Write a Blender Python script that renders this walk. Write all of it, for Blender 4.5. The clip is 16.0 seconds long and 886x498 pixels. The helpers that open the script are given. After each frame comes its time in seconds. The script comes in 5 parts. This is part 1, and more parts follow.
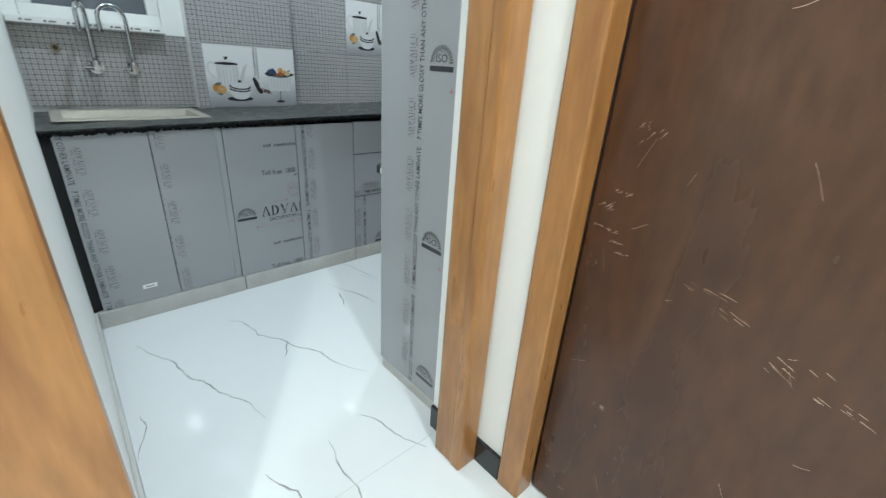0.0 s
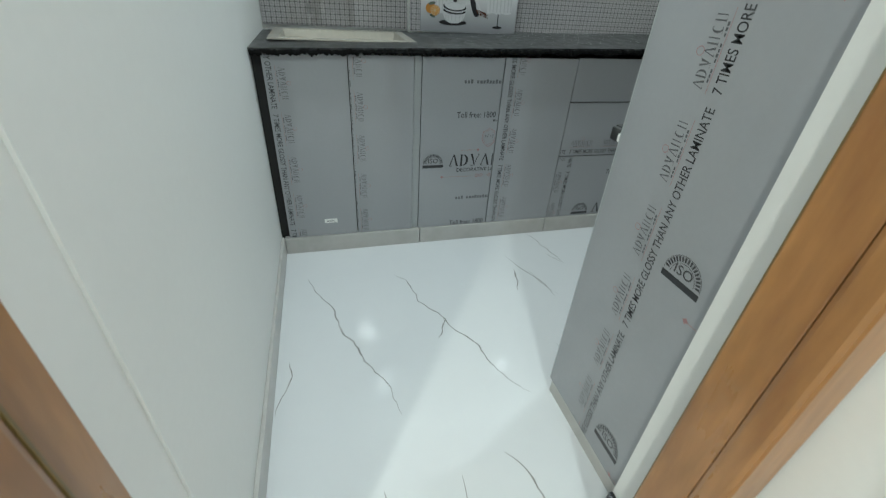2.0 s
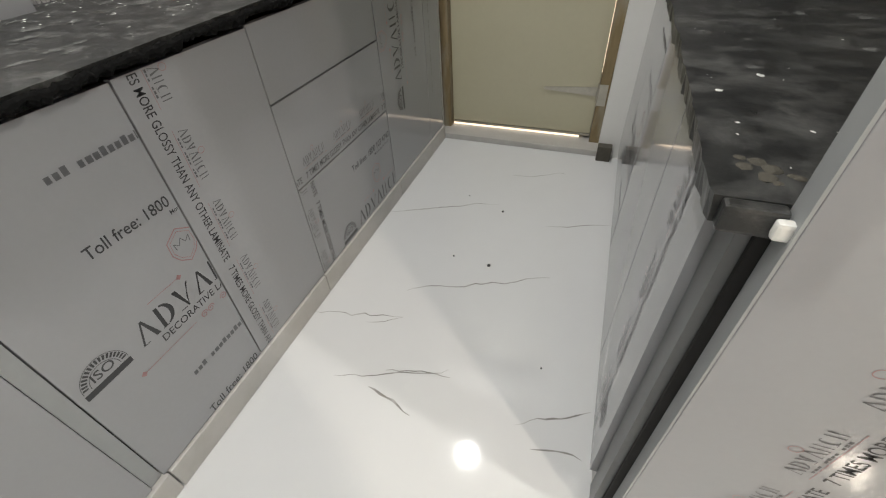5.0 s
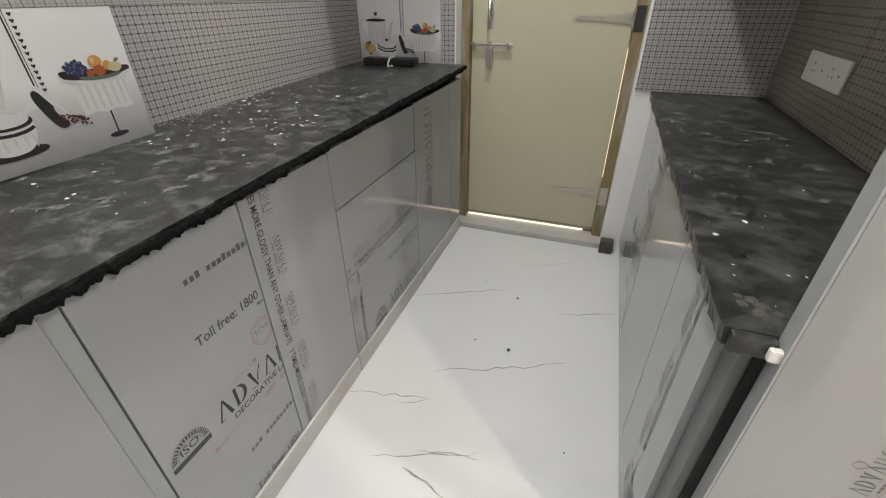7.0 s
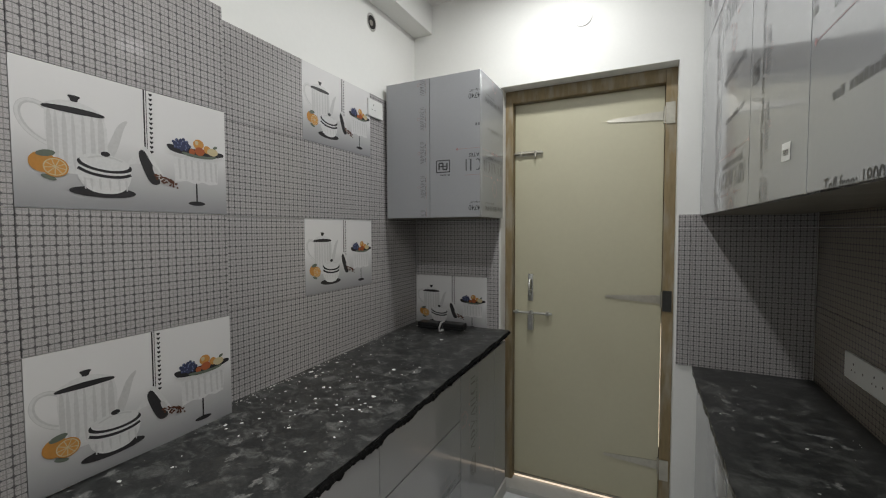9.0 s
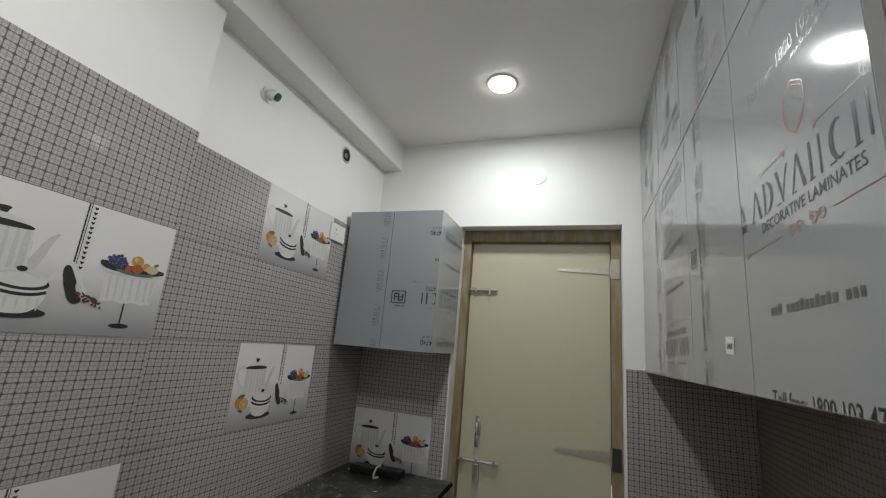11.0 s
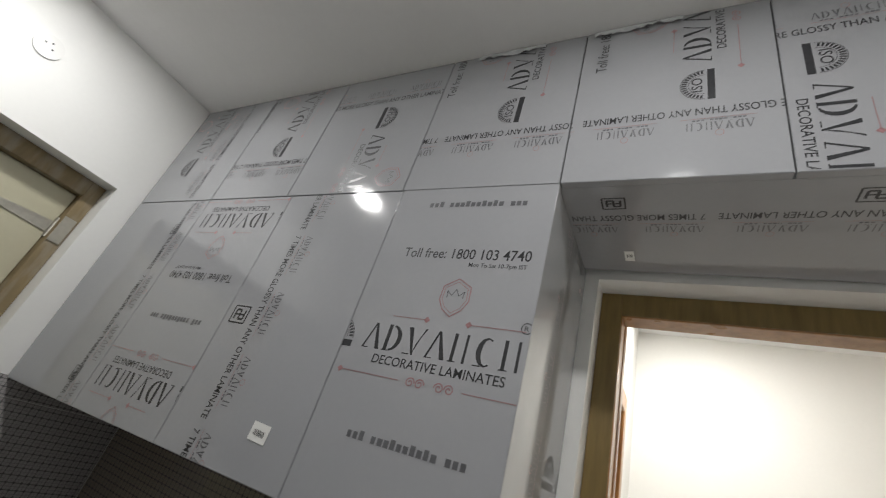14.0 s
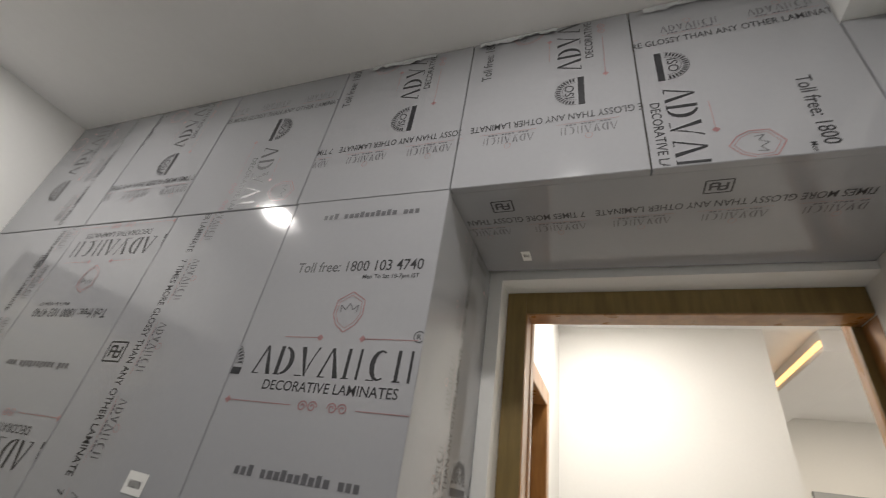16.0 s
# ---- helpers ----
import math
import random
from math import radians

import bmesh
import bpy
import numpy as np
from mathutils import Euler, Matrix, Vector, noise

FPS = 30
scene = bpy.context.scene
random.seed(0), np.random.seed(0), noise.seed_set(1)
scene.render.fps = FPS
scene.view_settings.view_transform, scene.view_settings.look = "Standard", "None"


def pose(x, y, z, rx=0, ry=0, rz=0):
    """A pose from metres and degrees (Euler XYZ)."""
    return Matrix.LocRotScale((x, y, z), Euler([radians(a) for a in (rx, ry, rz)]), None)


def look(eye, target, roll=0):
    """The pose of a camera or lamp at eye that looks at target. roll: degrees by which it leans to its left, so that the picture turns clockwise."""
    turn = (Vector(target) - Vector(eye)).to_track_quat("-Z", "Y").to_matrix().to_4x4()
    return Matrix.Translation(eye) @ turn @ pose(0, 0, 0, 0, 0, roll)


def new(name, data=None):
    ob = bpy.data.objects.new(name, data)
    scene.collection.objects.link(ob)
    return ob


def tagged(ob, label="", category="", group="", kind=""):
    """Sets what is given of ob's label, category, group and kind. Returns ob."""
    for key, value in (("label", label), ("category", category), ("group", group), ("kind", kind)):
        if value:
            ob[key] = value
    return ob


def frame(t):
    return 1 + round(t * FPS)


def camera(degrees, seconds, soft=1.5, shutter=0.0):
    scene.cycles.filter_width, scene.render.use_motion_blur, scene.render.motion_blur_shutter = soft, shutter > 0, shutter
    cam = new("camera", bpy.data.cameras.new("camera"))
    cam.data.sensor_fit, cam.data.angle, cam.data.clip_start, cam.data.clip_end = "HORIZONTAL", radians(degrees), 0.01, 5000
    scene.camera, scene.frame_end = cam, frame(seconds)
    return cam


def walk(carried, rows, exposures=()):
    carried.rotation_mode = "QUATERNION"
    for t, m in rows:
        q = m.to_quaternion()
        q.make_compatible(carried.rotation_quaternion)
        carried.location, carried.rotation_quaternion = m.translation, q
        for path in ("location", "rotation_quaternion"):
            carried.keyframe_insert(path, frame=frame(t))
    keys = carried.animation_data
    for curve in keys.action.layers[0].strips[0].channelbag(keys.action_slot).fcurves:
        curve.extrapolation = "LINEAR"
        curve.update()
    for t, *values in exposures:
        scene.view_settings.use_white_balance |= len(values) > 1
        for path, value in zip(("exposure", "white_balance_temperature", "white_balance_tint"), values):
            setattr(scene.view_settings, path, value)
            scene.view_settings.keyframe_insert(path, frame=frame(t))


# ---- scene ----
cam = camera(93.5, 16.0, soft=1.15, shutter=0.15)
PATH = [
    (0, (2.099, 0.054, 1.152), (0.767, 1.311, 0.348), 3.9),
    (0.5, (2.01, 0.108, 1.102), (0.549, 1.0, 0.068), 7.4),
    (1, (1.919, 0.126, 1.04), (0.525, 0.879, -0.18), 9.8),
    (1.5, (1.823, 0.152, 1.033), (0.409, 0.817, -0.214), 7.4),
    (2, (1.69, 0.234, 1.077), (0.079, 0.722, -0.003), 3.9),
    (2.5, (1.595, 0.314, 1.096), (-0.153, 0.708, 0.207), 1.7),
    (3, (1.438, 0.308, 1.058), (-0.16, 0.896, 0.007), 0.2),
    (3.5, (1.247, 0.331, 1.015), (-0.104, 1.207, -0.171), -0.3),
    (4, (1.018, 0.433, 1.012), (-0.168, 1.348, -0.314), -6.5),
    (4.5, (0.863, 0.515, 1.016), (0.003, 1.758, -0.294), -6.7),
    (4.7, (0.807, 0.509, 1.026), (0.229, 1.878, -0.313), -4.4),
    (6.8, (0.671, 0.365, 1.196), (0.106, 1.961, 0.131), -0.2),
    (7, (0.672, 0.364, 1.197), (0.083, 1.966, 0.154), -0.6),
    (7.5, (0.671, 0.365, 1.26), (0.002, 2.049, 0.413), -0.6),
    (8, (0.689, 0.351, 1.386), (-0.088, 2.121, 0.873), -1.0),
    (8.5, (0.681, 0.341, 1.425), (-0.145, 2.152, 1.233), 0.4),
    (9, (0.672, 0.32, 1.442), (-0.198, 2.118, 1.353), -0.2),
    (9.2, (0.669, 0.316, 1.445), (-0.207, 2.112, 1.358), -0.2),
    (11.3, (0.644, 0.35, 1.552), (0.082, 2.197, 2.074), 7.1),
    (11.5, (0.647, 0.382, 1.556), (0.174, 2.244, 2.11), 9.0),
    (12, (0.634, 0.486, 1.571), (0.544, 2.379, 2.209), 12.2),
    (12.5, (0.501, 0.576, 1.566), (1.091, 2.374, 2.212), 10.8),
    (13, (0.333, 0.619, 1.603), (1.462, 2.108, 2.317), 12.6),
    (13.5, (0.267, 0.642, 1.6), (1.638, 1.861, 2.396), 16.2),
    (14, (0.257, 0.621, 1.617), (1.732, 1.605, 2.542), 18.2),
    (14.5, (0.276, 0.583, 1.64), (1.814, 1.207, 2.756), 16.0),
    (15, (0.287, 0.536, 1.655), (1.866, 0.794, 2.854), 9.2),
    (15.5, (0.297, 0.522, 1.65), (1.893, 0.839, 2.813), 8.1),
    (16, (0.298, 0.548, 1.64), (1.861, 1.254, 2.67), 9.6),
]
EXPOSURE = [(0, 0.42, 5350, -3), (0.5, 0.2, 5450, 0), (1.0, 0.02, 5450, -3), (1.5, 0.0, 5250, -9), (2.0, 0.09, 5550, -5), (2.5, 0.16, 5800, 1), (3.0, 0.11, 6150, 7), (3.5, 0.26, 6400, 10), (4.0, 0.14, 6500, 9), (4.5, 0.36, 6500, 9), (7, 0.56, 6500, 10), (7.5, 0.81, 6500, 10), (8, 0.88, 6500, 10), (8.5, 0.36, 6400, 9), (9, -0.33, 6300, 8), (11.5, -0.55, 6250, 8), (13.5, -0.5, 6300, 9), (16, -0.52, 6600, 12)]
walk(cam, [(t, look(*p)) for t, *p in PATH], EXPOSURE)

# ---- world and lamps ----
world = bpy.data.worlds.new("world")
scene.world = world
world.use_nodes = True
world.node_tree.nodes["Background"].inputs[0].default_value = (0.6, 0.7, 0.85, 1)
world.node_tree.nodes["Background"].inputs[1].default_value = 0.1

CEIL = 2.72
BACK = 2.485          # face of the back wall
WEST = -0.555         # face of the west wall
COL = -0.49           # face of the column on the west wall
EAST = 1.306          # inner face of the east wall
OUT = 1.465           # outer face of the east wall


def disc_lamp(x, y, z, power, size, colour=(1, 0.98, 0.945)):
    data = bpy.data.lights.new("downlight_glow", "AREA")
    data.shape, data.size, data.energy, data.color = "DISK", size, power, colour
    ob = new("downlight_glow", data)
    ob.matrix_world = pose(x, y, z)
    return ob


disc_lamp(0.27, 1.975, CEIL - 0.018, 11, 0.105)
disc_lamp(0.27, 0.60, CEIL - 0.018, 11.5, 0.105)
disc_lamp(2.25, 0.50, CEIL - 0.018, 21.5, 0.105, (1, 0.96, 0.88))
# unseen fill lamp without a fitting, added to brighten and warm the hall
disc_lamp(3.3, -1.2, CEIL - 0.016, 62, 0.15, (1, 0.89, 0.74))


# ---- materials ----
def material(name, colour, rough=0.5, metal=0.0, coat=0.0, grain=0.0, scale=30.0, wear=0.0, wear_scale=3.0, bump=0.0, wear_colour=None, rough_var=0.0, stretch=(1, 1, 1)):
    """A surface with fine grain and broad wear."""
    mat = bpy.data.materials.new(name)
    mat.use_nodes = True
    nt = mat.node_tree
    b = nt.nodes["Principled BSDF"]
    b.inputs["Roughness"].default_value = rough
    b.inputs["Metallic"].default_value = metal
    b.inputs["Coat Weight"].default_value = coat
    b.inputs["Coat Roughness"].default_value = 0.08
    b.inputs["Base Color"].default_value = (*colour, 1)
    geo = nt.nodes.new("ShaderNodeNewGeometry")
    mapping = nt.nodes.new("ShaderNodeMapping")
    mapping.inputs["Scale"].default_value = stretch
    nt.links.new(geo.outputs["Position"], mapping.inputs["Vector"])
    fine = nt.nodes.new("ShaderNodeTexNoise")
    fine.inputs["Scale"].default_value = scale
    fine.inputs["Detail"].default_value = 6
    nt.links.new(mapping.outputs[0], fine.inputs["Vector"])
    broad = nt.nodes.new("ShaderNodeTexNoise")
    broad.inputs["Scale"].default_value = wear_scale
    broad.inputs["Detail"].default_value = 5
    nt.links.new(mapping.outputs[0], broad.inputs["Vector"])
    last = None
    if grain or wear:
        m1 = nt.nodes.new("ShaderNodeMix")
        m1.data_type = "RGBA"
        m1.inputs[6].default_value = (*[c * (1 - grain) for c in colour], 1)
        m1.inputs[7].default_value = (*[min(1, c * (1 + grain)) for c in colour], 1)
        nt.links.new(fine.outputs[0], m1.inputs[0])
        last = m1.outputs[2]
        if wear:
            ramp = nt.nodes.new("ShaderNodeValToRGB")
            ramp.color_ramp.elements[0].position, ramp.color_ramp.elements[1].position = 0.48, 0.72
            ramp.color_ramp.elements[0].color = (0, 0, 0, 1)
            ramp.color_ramp.elements[1].color = (wear, wear, wear, 1)
            nt.links.new(broad.outputs[0], ramp.inputs[0])
            m2 = nt.nodes.new("ShaderNodeMix")
            m2.data_type = "RGBA"
            wc = wear_colour or [c * 0.6 for c in colour]
            m2.inputs[7].default_value = (*wc, 1)
            nt.links.new(ramp.outputs[0], m2.inputs[0])
            nt.links.new(last, m2.inputs[6])
            last = m2.outputs[2]
        nt.links.new(last, b.inputs["Base Color"])
    if rough_var:
        mr = nt.nodes.new("ShaderNodeMapRange")
        mr.inputs[3].default_value, mr.inputs[4].default_value = max(0.02, rough - rough_var), min(1, rough + rough_var)
        nt.links.new(broad.outputs[0], mr.inputs[0])
        nt.links.new(mr.outputs[0], b.inputs["Roughness"])
    if bump:
        bn = nt.nodes.new("ShaderNodeBump")
        bn.inputs["Strength"].default_value = bump
        bn.inputs["Distance"].default_value = 0.002
        nt.links.new(fine.outputs[0], bn.inputs["Height"])
        nt.links.new(bn.outputs[0], b.inputs["Normal"])
    return mat


def glow(name, colour, strength):
    mat = bpy.data.materials.new(name)
    mat.use_nodes = True
    b = mat.node_tree.nodes["Principled BSDF"]
    b.inputs["Base Color"].default_value = (*colour, 1)
    b.inputs["Emission Color"].default_value = (*colour, 1)
    b.inputs["Emission Strength"].default_value = strength
    return mat


M_WALL = material("wall_paint", (0.78, 0.78, 0.76), 0.55, grain=0.02, scale=60, wear=0.12, wear_scale=2.5, bump=0.08, wear_colour=(0.68, 0.67, 0.64))
M_CEIL = material("ceiling_paint", (0.80, 0.79, 0.78), 0.7, grain=0.02, scale=40, bump=0.05, wear=0.08)
M_FLOOR = material("white_marble", (0.67, 0.68, 0.69), 0.08, grain=0.015, scale=12, wear=0.16, wear_scale=1.6, wear_colour=(0.58, 0.59, 0.61), rough_var=0.04)
M_VEIN = material("marble_vein", (0.27, 0.265, 0.255), 0.10, grain=0.35, scale=40, wear=0.9, wear_scale=16, wear_colour=(0.58, 0.58, 0.58))
M_LAM = material("grey_film", (0.325, 0.33, 0.345), 0.085, grain=0.025, scale=90, wear=0.10, wear_scale=2.2, wear_colour=(0.285, 0.29, 0.305), rough_var=0.03, bump=0.02)
M_LAMEDGE = material("grey_edge", (0.33, 0.345, 0.35), 0.35, grain=0.05, scale=50)
# near-black for seams, slots and bores: their shade is put into the colour
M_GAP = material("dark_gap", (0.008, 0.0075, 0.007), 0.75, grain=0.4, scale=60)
M_MASTIC = material("black_mastic", (0.005, 0.005, 0.005), 0.95, grain=0.5, scale=120, bump=0.3)
M_MASTIC.node_tree.nodes["Principled BSDF"].inputs["Specular IOR Level"].default_value = 0.12
M_CURB = material("plinth_tile", (0.47, 0.46, 0.44), 0.3, grain=0.06, scale=40, wear=0.45, wear_scale=9, wear_colour=(0.36, 0.35, 0.32), bump=0.1)
M_FILLER = material("filler_grey", (0.13, 0.135, 0.138), 0.4, grain=0.1, scale=50, wear=0.3, wear_scale=8)
M_INK = material("grey_ink", (0.030, 0.031, 0.035), 0.3, grain=0.25, scale=120)
M_INKPALE = material("pale_ink", (0.105, 0.106, 0.115), 0.3, grain=0.25, scale=120)
M_INKRED = material("red_ink", (0.30, 0.16, 0.165), 0.3, grain=0.2, scale=100)
M_WOOD = material("teak_frame", (0.335, 0.160, 0.047), 0.30, grain=0.38, scale=11, wear=0.7, wear_scale=3.2, wear_colour=(0.20, 0.080, 0.019), bump=0.15, stretch=(5, 5, 0.9), coat=0.25, rough_var=0.1)
M_DOORBROWN = material("brown_laminate", (0.066, 0.027, 0.011), 0.26, grain=0.5, scale=16, wear=0.85, wear_scale=2.2, wear_colour=(0.026, 0.0105, 0.005), stretch=(2.2, 2.2, 0.7), rough_var=0.14)
M_BLACKTILE = material("black_skirting", (0.015, 0.016, 0.018), 0.15, grain=0.3, scale=80)
# teak again, darker and more olive: the backlit side's shade in its colour
M_WOODSHADE = material("shaded_teak", (0.205, 0.140, 0.045), 0.42, grain=0.3, scale=14, wear=0.6, wear_scale=6, wear_colour=(0.125, 0.080, 0.024), bump=0.15, stretch=(6, 6, 0.8), rough_var=0.12)
M_SCUFF = material("scuff", (0.30, 0.20, 0.14), 0.6, grain=0.3, scale=80)
M_DOOR = material("beige_primer", (0.50, 0.475, 0.345), 0.42, grain=0.035, scale=45, wear=0.14, wear_scale=3.5, wear_colour=(0.42, 0.38, 0.26), bump=0.05)
M_RAWWOOD = material("raw_frame", (0.22, 0.165, 0.085), 0.65, grain=0.3, scale=20, wear=0.9, wear_scale=7, wear_colour=(0.33, 0.31, 0.26), bump=0.3, stretch=(3, 3, 0.6))
M_STEEL = material("steel", (0.55, 0.55, 0.53), 0.28, metal=1.0, grain=0.1, scale=60, rough_var=0.1)
M_CHROME = material("tap_chrome", (0.46, 0.46, 0.47), 0.13, metal=1.0, grain=0.1, scale=60)
M_STEELDULL = material("dull_steel", (0.50, 0.48, 0.42), 0.35, metal=0.9, grain=0.15, scale=60, wear=0.3, wear_scale=20)
M_PLASTIC = material("white_plastic", (0.74, 0.74, 0.72), 0.3, grain=0.02, scale=60)
M_DARK = material("dark_plastic", (0.012, 0.012, 0.012), 0.35, grain=0.2, scale=60)
M_PAINTSPOT = material("white_paint_spot", (0.78, 0.78, 0.75), 0.6, grain=0.05, scale=100)
M_SMEAR = material("cement_smear", (0.15, 0.15, 0.145), 0.8, grain=0.6, scale=160, wear=1.0, wear_scale=70, wear_colour=(0.04, 0.042, 0.042))
M_CONCRETE = material("broken_plaster", (0.27, 0.25, 0.23), 0.9, grain=0.5, scale=60, wear=0.5, wear_scale=30, bump=0.8)
M_PLY = material("bare_board", (0.20, 0.18, 0.145), 0.7, grain=0.2, scale=25, wear=0.3, wear_scale=5)
M_MORTAR = material("mortar", (0.085, 0.078, 0.062), 0.85, grain=0.3, scale=60, wear=0.4, wear_scale=20, bump=0.5)
M_FILM = material("clear_film", (0.55, 0.56, 0.58), 0.12, grain=0.1, scale=60)
M_LAMP = glow("lamp_disc", (1.0, 0.97, 0.92), 45.0)
M_COVE = glow("warm_strip", (1.0, 0.58, 0.22), 2.6)
M_LEAK = glow("daylight_leak", (1.0, 0.80, 0.60), 1.1)
M_DAY = glow("daylight_pane", (0.85, 0.95, 1.0), 1.2)


def granite(name, dust, size):
    """Black granite under a film of grey dust; dust says how much, size how fine."""
    mat = material(name, (0.022, 0.023, 0.023), 0.38, grain=0.7, scale=110, wear=0.6, wear_scale=22, wear_colour=(0.075, 0.076, 0.072), bump=0.15, rough_var=0.2)
    nt = mat.node_tree
    b = nt.nodes["Principled BSDF"]
    src = b.inputs["Base Color"].links[0].from_socket
    geo = nt.nodes.new("ShaderNodeNewGeometry")
    sm = nt.nodes.new("ShaderNodeTexNoise")
    sm.inputs["Scale"].default_value, sm.inputs["Detail"].default_value, sm.inputs["Distortion"].default_value = size, 10, 0.5
    sm.inputs["Roughness"].default_value = 0.72
    mp = nt.nodes.new("ShaderNodeMapping")
    mp.inputs["Scale"].default_value, mp.inputs["Rotation"].default_value = (1.0, 1.25, 1.0), (0, 0, 0.6)
    nt.links.new(geo.outputs["Position"], mp.inputs["Vector"])
    nt.links.new(mp.outputs[0], sm.inputs["Vector"])
    rp = nt.nodes.new("ShaderNodeValToRGB")
    rp.color_ramp.elements[0].position, rp.color_ramp.elements[1].position = 0.50, 0.78
    rp.color_ramp.elements[0].color, rp.color_ramp.elements[1].color = (0, 0, 0, 1), (dust, dust, dust, 1)
    nt.links.new(sm.outputs[0], rp.inputs[0])
    mx = nt.nodes.new("ShaderNodeMix")
    mx.data_type = "RGBA"
    mx.inputs[7].default_value = (0.30, 0.30, 0.29, 1)
    nt.links.new(rp.outputs[0], mx.inputs[0])
    nt.links.new(src, mx.inputs[6])
    nt.links.new(mx.outputs[2], b.inputs["Base Color"])
    return mat


M_GRANITE = granite("black_granite", 0.62, 18)
M_GRANITE_CLEAN = granite("wiped_granite", 0.42, 8)


def tile_print(name, axis, tone=(1, 1, 1)):
    """Grey wall tile printed with a woven grid of small squares, 21 mm apart."""
    mat = material(name, (0.5, 0.5, 0.5), 0.09, grain=0.05)
    nt = mat.node_tree
    b = nt.nodes["Principled BSDF"]
    geo = nt.nodes.new("ShaderNodeNewGeometry")
    sep = nt.nodes.new("ShaderNodeSeparateXYZ")
    nt.links.new(geo.outputs["Position"], sep.inputs[0])

    def line(src, pitch, low, high, shift=0.0):
        a = nt.nodes.new("ShaderNodeMath")
        a.operation, a.inputs[1].default_value = "MULTIPLY_ADD", 1 / pitch
        a.inputs[2].default_value = 100.0 + shift
        nt.links.new(src, a.inputs[0])
        f = nt.nodes.new("ShaderNodeMath")
        f.operation = "PINGPONG"
        f.inputs[1].default_value = 0.5
        nt.links.new(a.outputs[0], f.inputs[0])
        r = nt.nodes.new("ShaderNodeMapRange")
        r.inputs[1].default_value, r.inputs[2].default_value = low, high
        r.inputs[3].default_value, r.inputs[4].default_value = 1, 0
        nt.links.new(f.outputs[0], r.inputs[0])
        return r.outputs[0]

    def op(kind, p, q):
        n = nt.nodes.new("ShaderNodeMath")
        n.operation = kind
        for i, v in enumerate((p, q)):
            if isinstance(v, float):
                n.inputs[i].default_value = v
            else:
                nt.links.new(v, n.inputs[i])
        return n.outputs[0]

    u, v = sep.outputs[axis], sep.outputs["Z"]
    grid = op("MAXIMUM", line(u, 0.0214, 0.03, 0.075), line(v, 0.0214, 0.03, 0.075))
    inner = op("MAXIMUM", line(u, 0.0107, 0.05, 0.13), line(v, 0.0107, 0.05, 0.13))
    arm_u = op("MULTIPLY", line(u, 0.0214, 0.06, 0.12), line(v, 0.0214, 0.17, 0.24))
    arm_v = op("MULTIPLY", line(v, 0.0214, 0.06, 0.12), line(u, 0.0214, 0.17, 0.24))
    cross = op("MAXIMUM", arm_u, arm_v)
    noise_n = nt.nodes.new("ShaderNodeTexNoise")
    noise_n.inputs["Scale"].default_value = 380
    nt.links.new(geo.outputs["Position"], noise_n.inputs["Vector"])
    base = nt.nodes.new("ShaderNodeMix")
    base.data_type = "RGBA"
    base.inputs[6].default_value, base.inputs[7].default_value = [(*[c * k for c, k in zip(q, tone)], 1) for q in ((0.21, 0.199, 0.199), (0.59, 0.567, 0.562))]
    nt.links.new(noise_n.outputs[0], base.inputs[0])
    m1 = nt.nodes.new("ShaderNodeMix")
    m1.data_type = "RGBA"
    m1.inputs[7].default_value = (0.19, 0.18, 0.185, 1)
    nt.links.new(op("MULTIPLY", inner, 0.62), m1.inputs[0])
    nt.links.new(base.outputs[2], m1.inputs[6])
    m2 = nt.nodes.new("ShaderNodeMix")
    m2.data_type = "RGBA"
    m2.inputs[7].default_value = (0.06, 0.058, 0.062, 1)
    nt.links.new(op("MAXIMUM", op("MULTIPLY", grid, 0.62), op("MULTIPLY", cross, 0.8)), m2.inputs[0])
    nt.links.new(m1.outputs[2], m2.inputs[6])
    nt.links.new(m2.outputs[2], b.inputs["Base Color"])
    return mat


M_TILE_Y = tile_print("grid_tile_west", "Y")
M_TILE_X = tile_print("grid_tile_back", "X")
# same grid tile with the wall cabinets' shade put into a darker, browner tone
M_TILE_E = tile_print("grid_tile_shaded", "Y", (0.62, 0.56, 0.45))


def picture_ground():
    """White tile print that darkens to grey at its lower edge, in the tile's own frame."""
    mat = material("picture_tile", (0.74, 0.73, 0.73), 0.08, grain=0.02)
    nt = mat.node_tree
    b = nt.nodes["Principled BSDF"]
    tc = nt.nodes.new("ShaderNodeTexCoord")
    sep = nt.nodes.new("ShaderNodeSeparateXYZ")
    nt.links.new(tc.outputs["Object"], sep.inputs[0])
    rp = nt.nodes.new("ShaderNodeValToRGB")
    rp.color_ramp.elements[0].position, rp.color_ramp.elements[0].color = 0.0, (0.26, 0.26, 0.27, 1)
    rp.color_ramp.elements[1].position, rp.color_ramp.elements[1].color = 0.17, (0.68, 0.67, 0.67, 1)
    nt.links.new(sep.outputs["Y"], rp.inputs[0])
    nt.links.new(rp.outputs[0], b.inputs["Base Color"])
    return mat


M_PICTURE = picture_ground()


# ---- builders ----
def box(bm, x0, x1, y0, y1, z0, z1, bevel=0.0):
    made = bmesh.ops.create_cube(bm, size=1.0, matrix=Matrix.LocRotScale(((x0 + x1) / 2, (y0 + y1) / 2, (z0 + z1) / 2), None, (abs(x1 - x0), abs(y1 - y0), abs(z1 - z0))))
    if bevel:
        edges = list({e for v in made["verts"] for e in v.link_edges})
        bmesh.ops.bevel(bm, geom=edges, offset=bevel, segments=2, affect="EDGES", profile=0.6)
    return bm


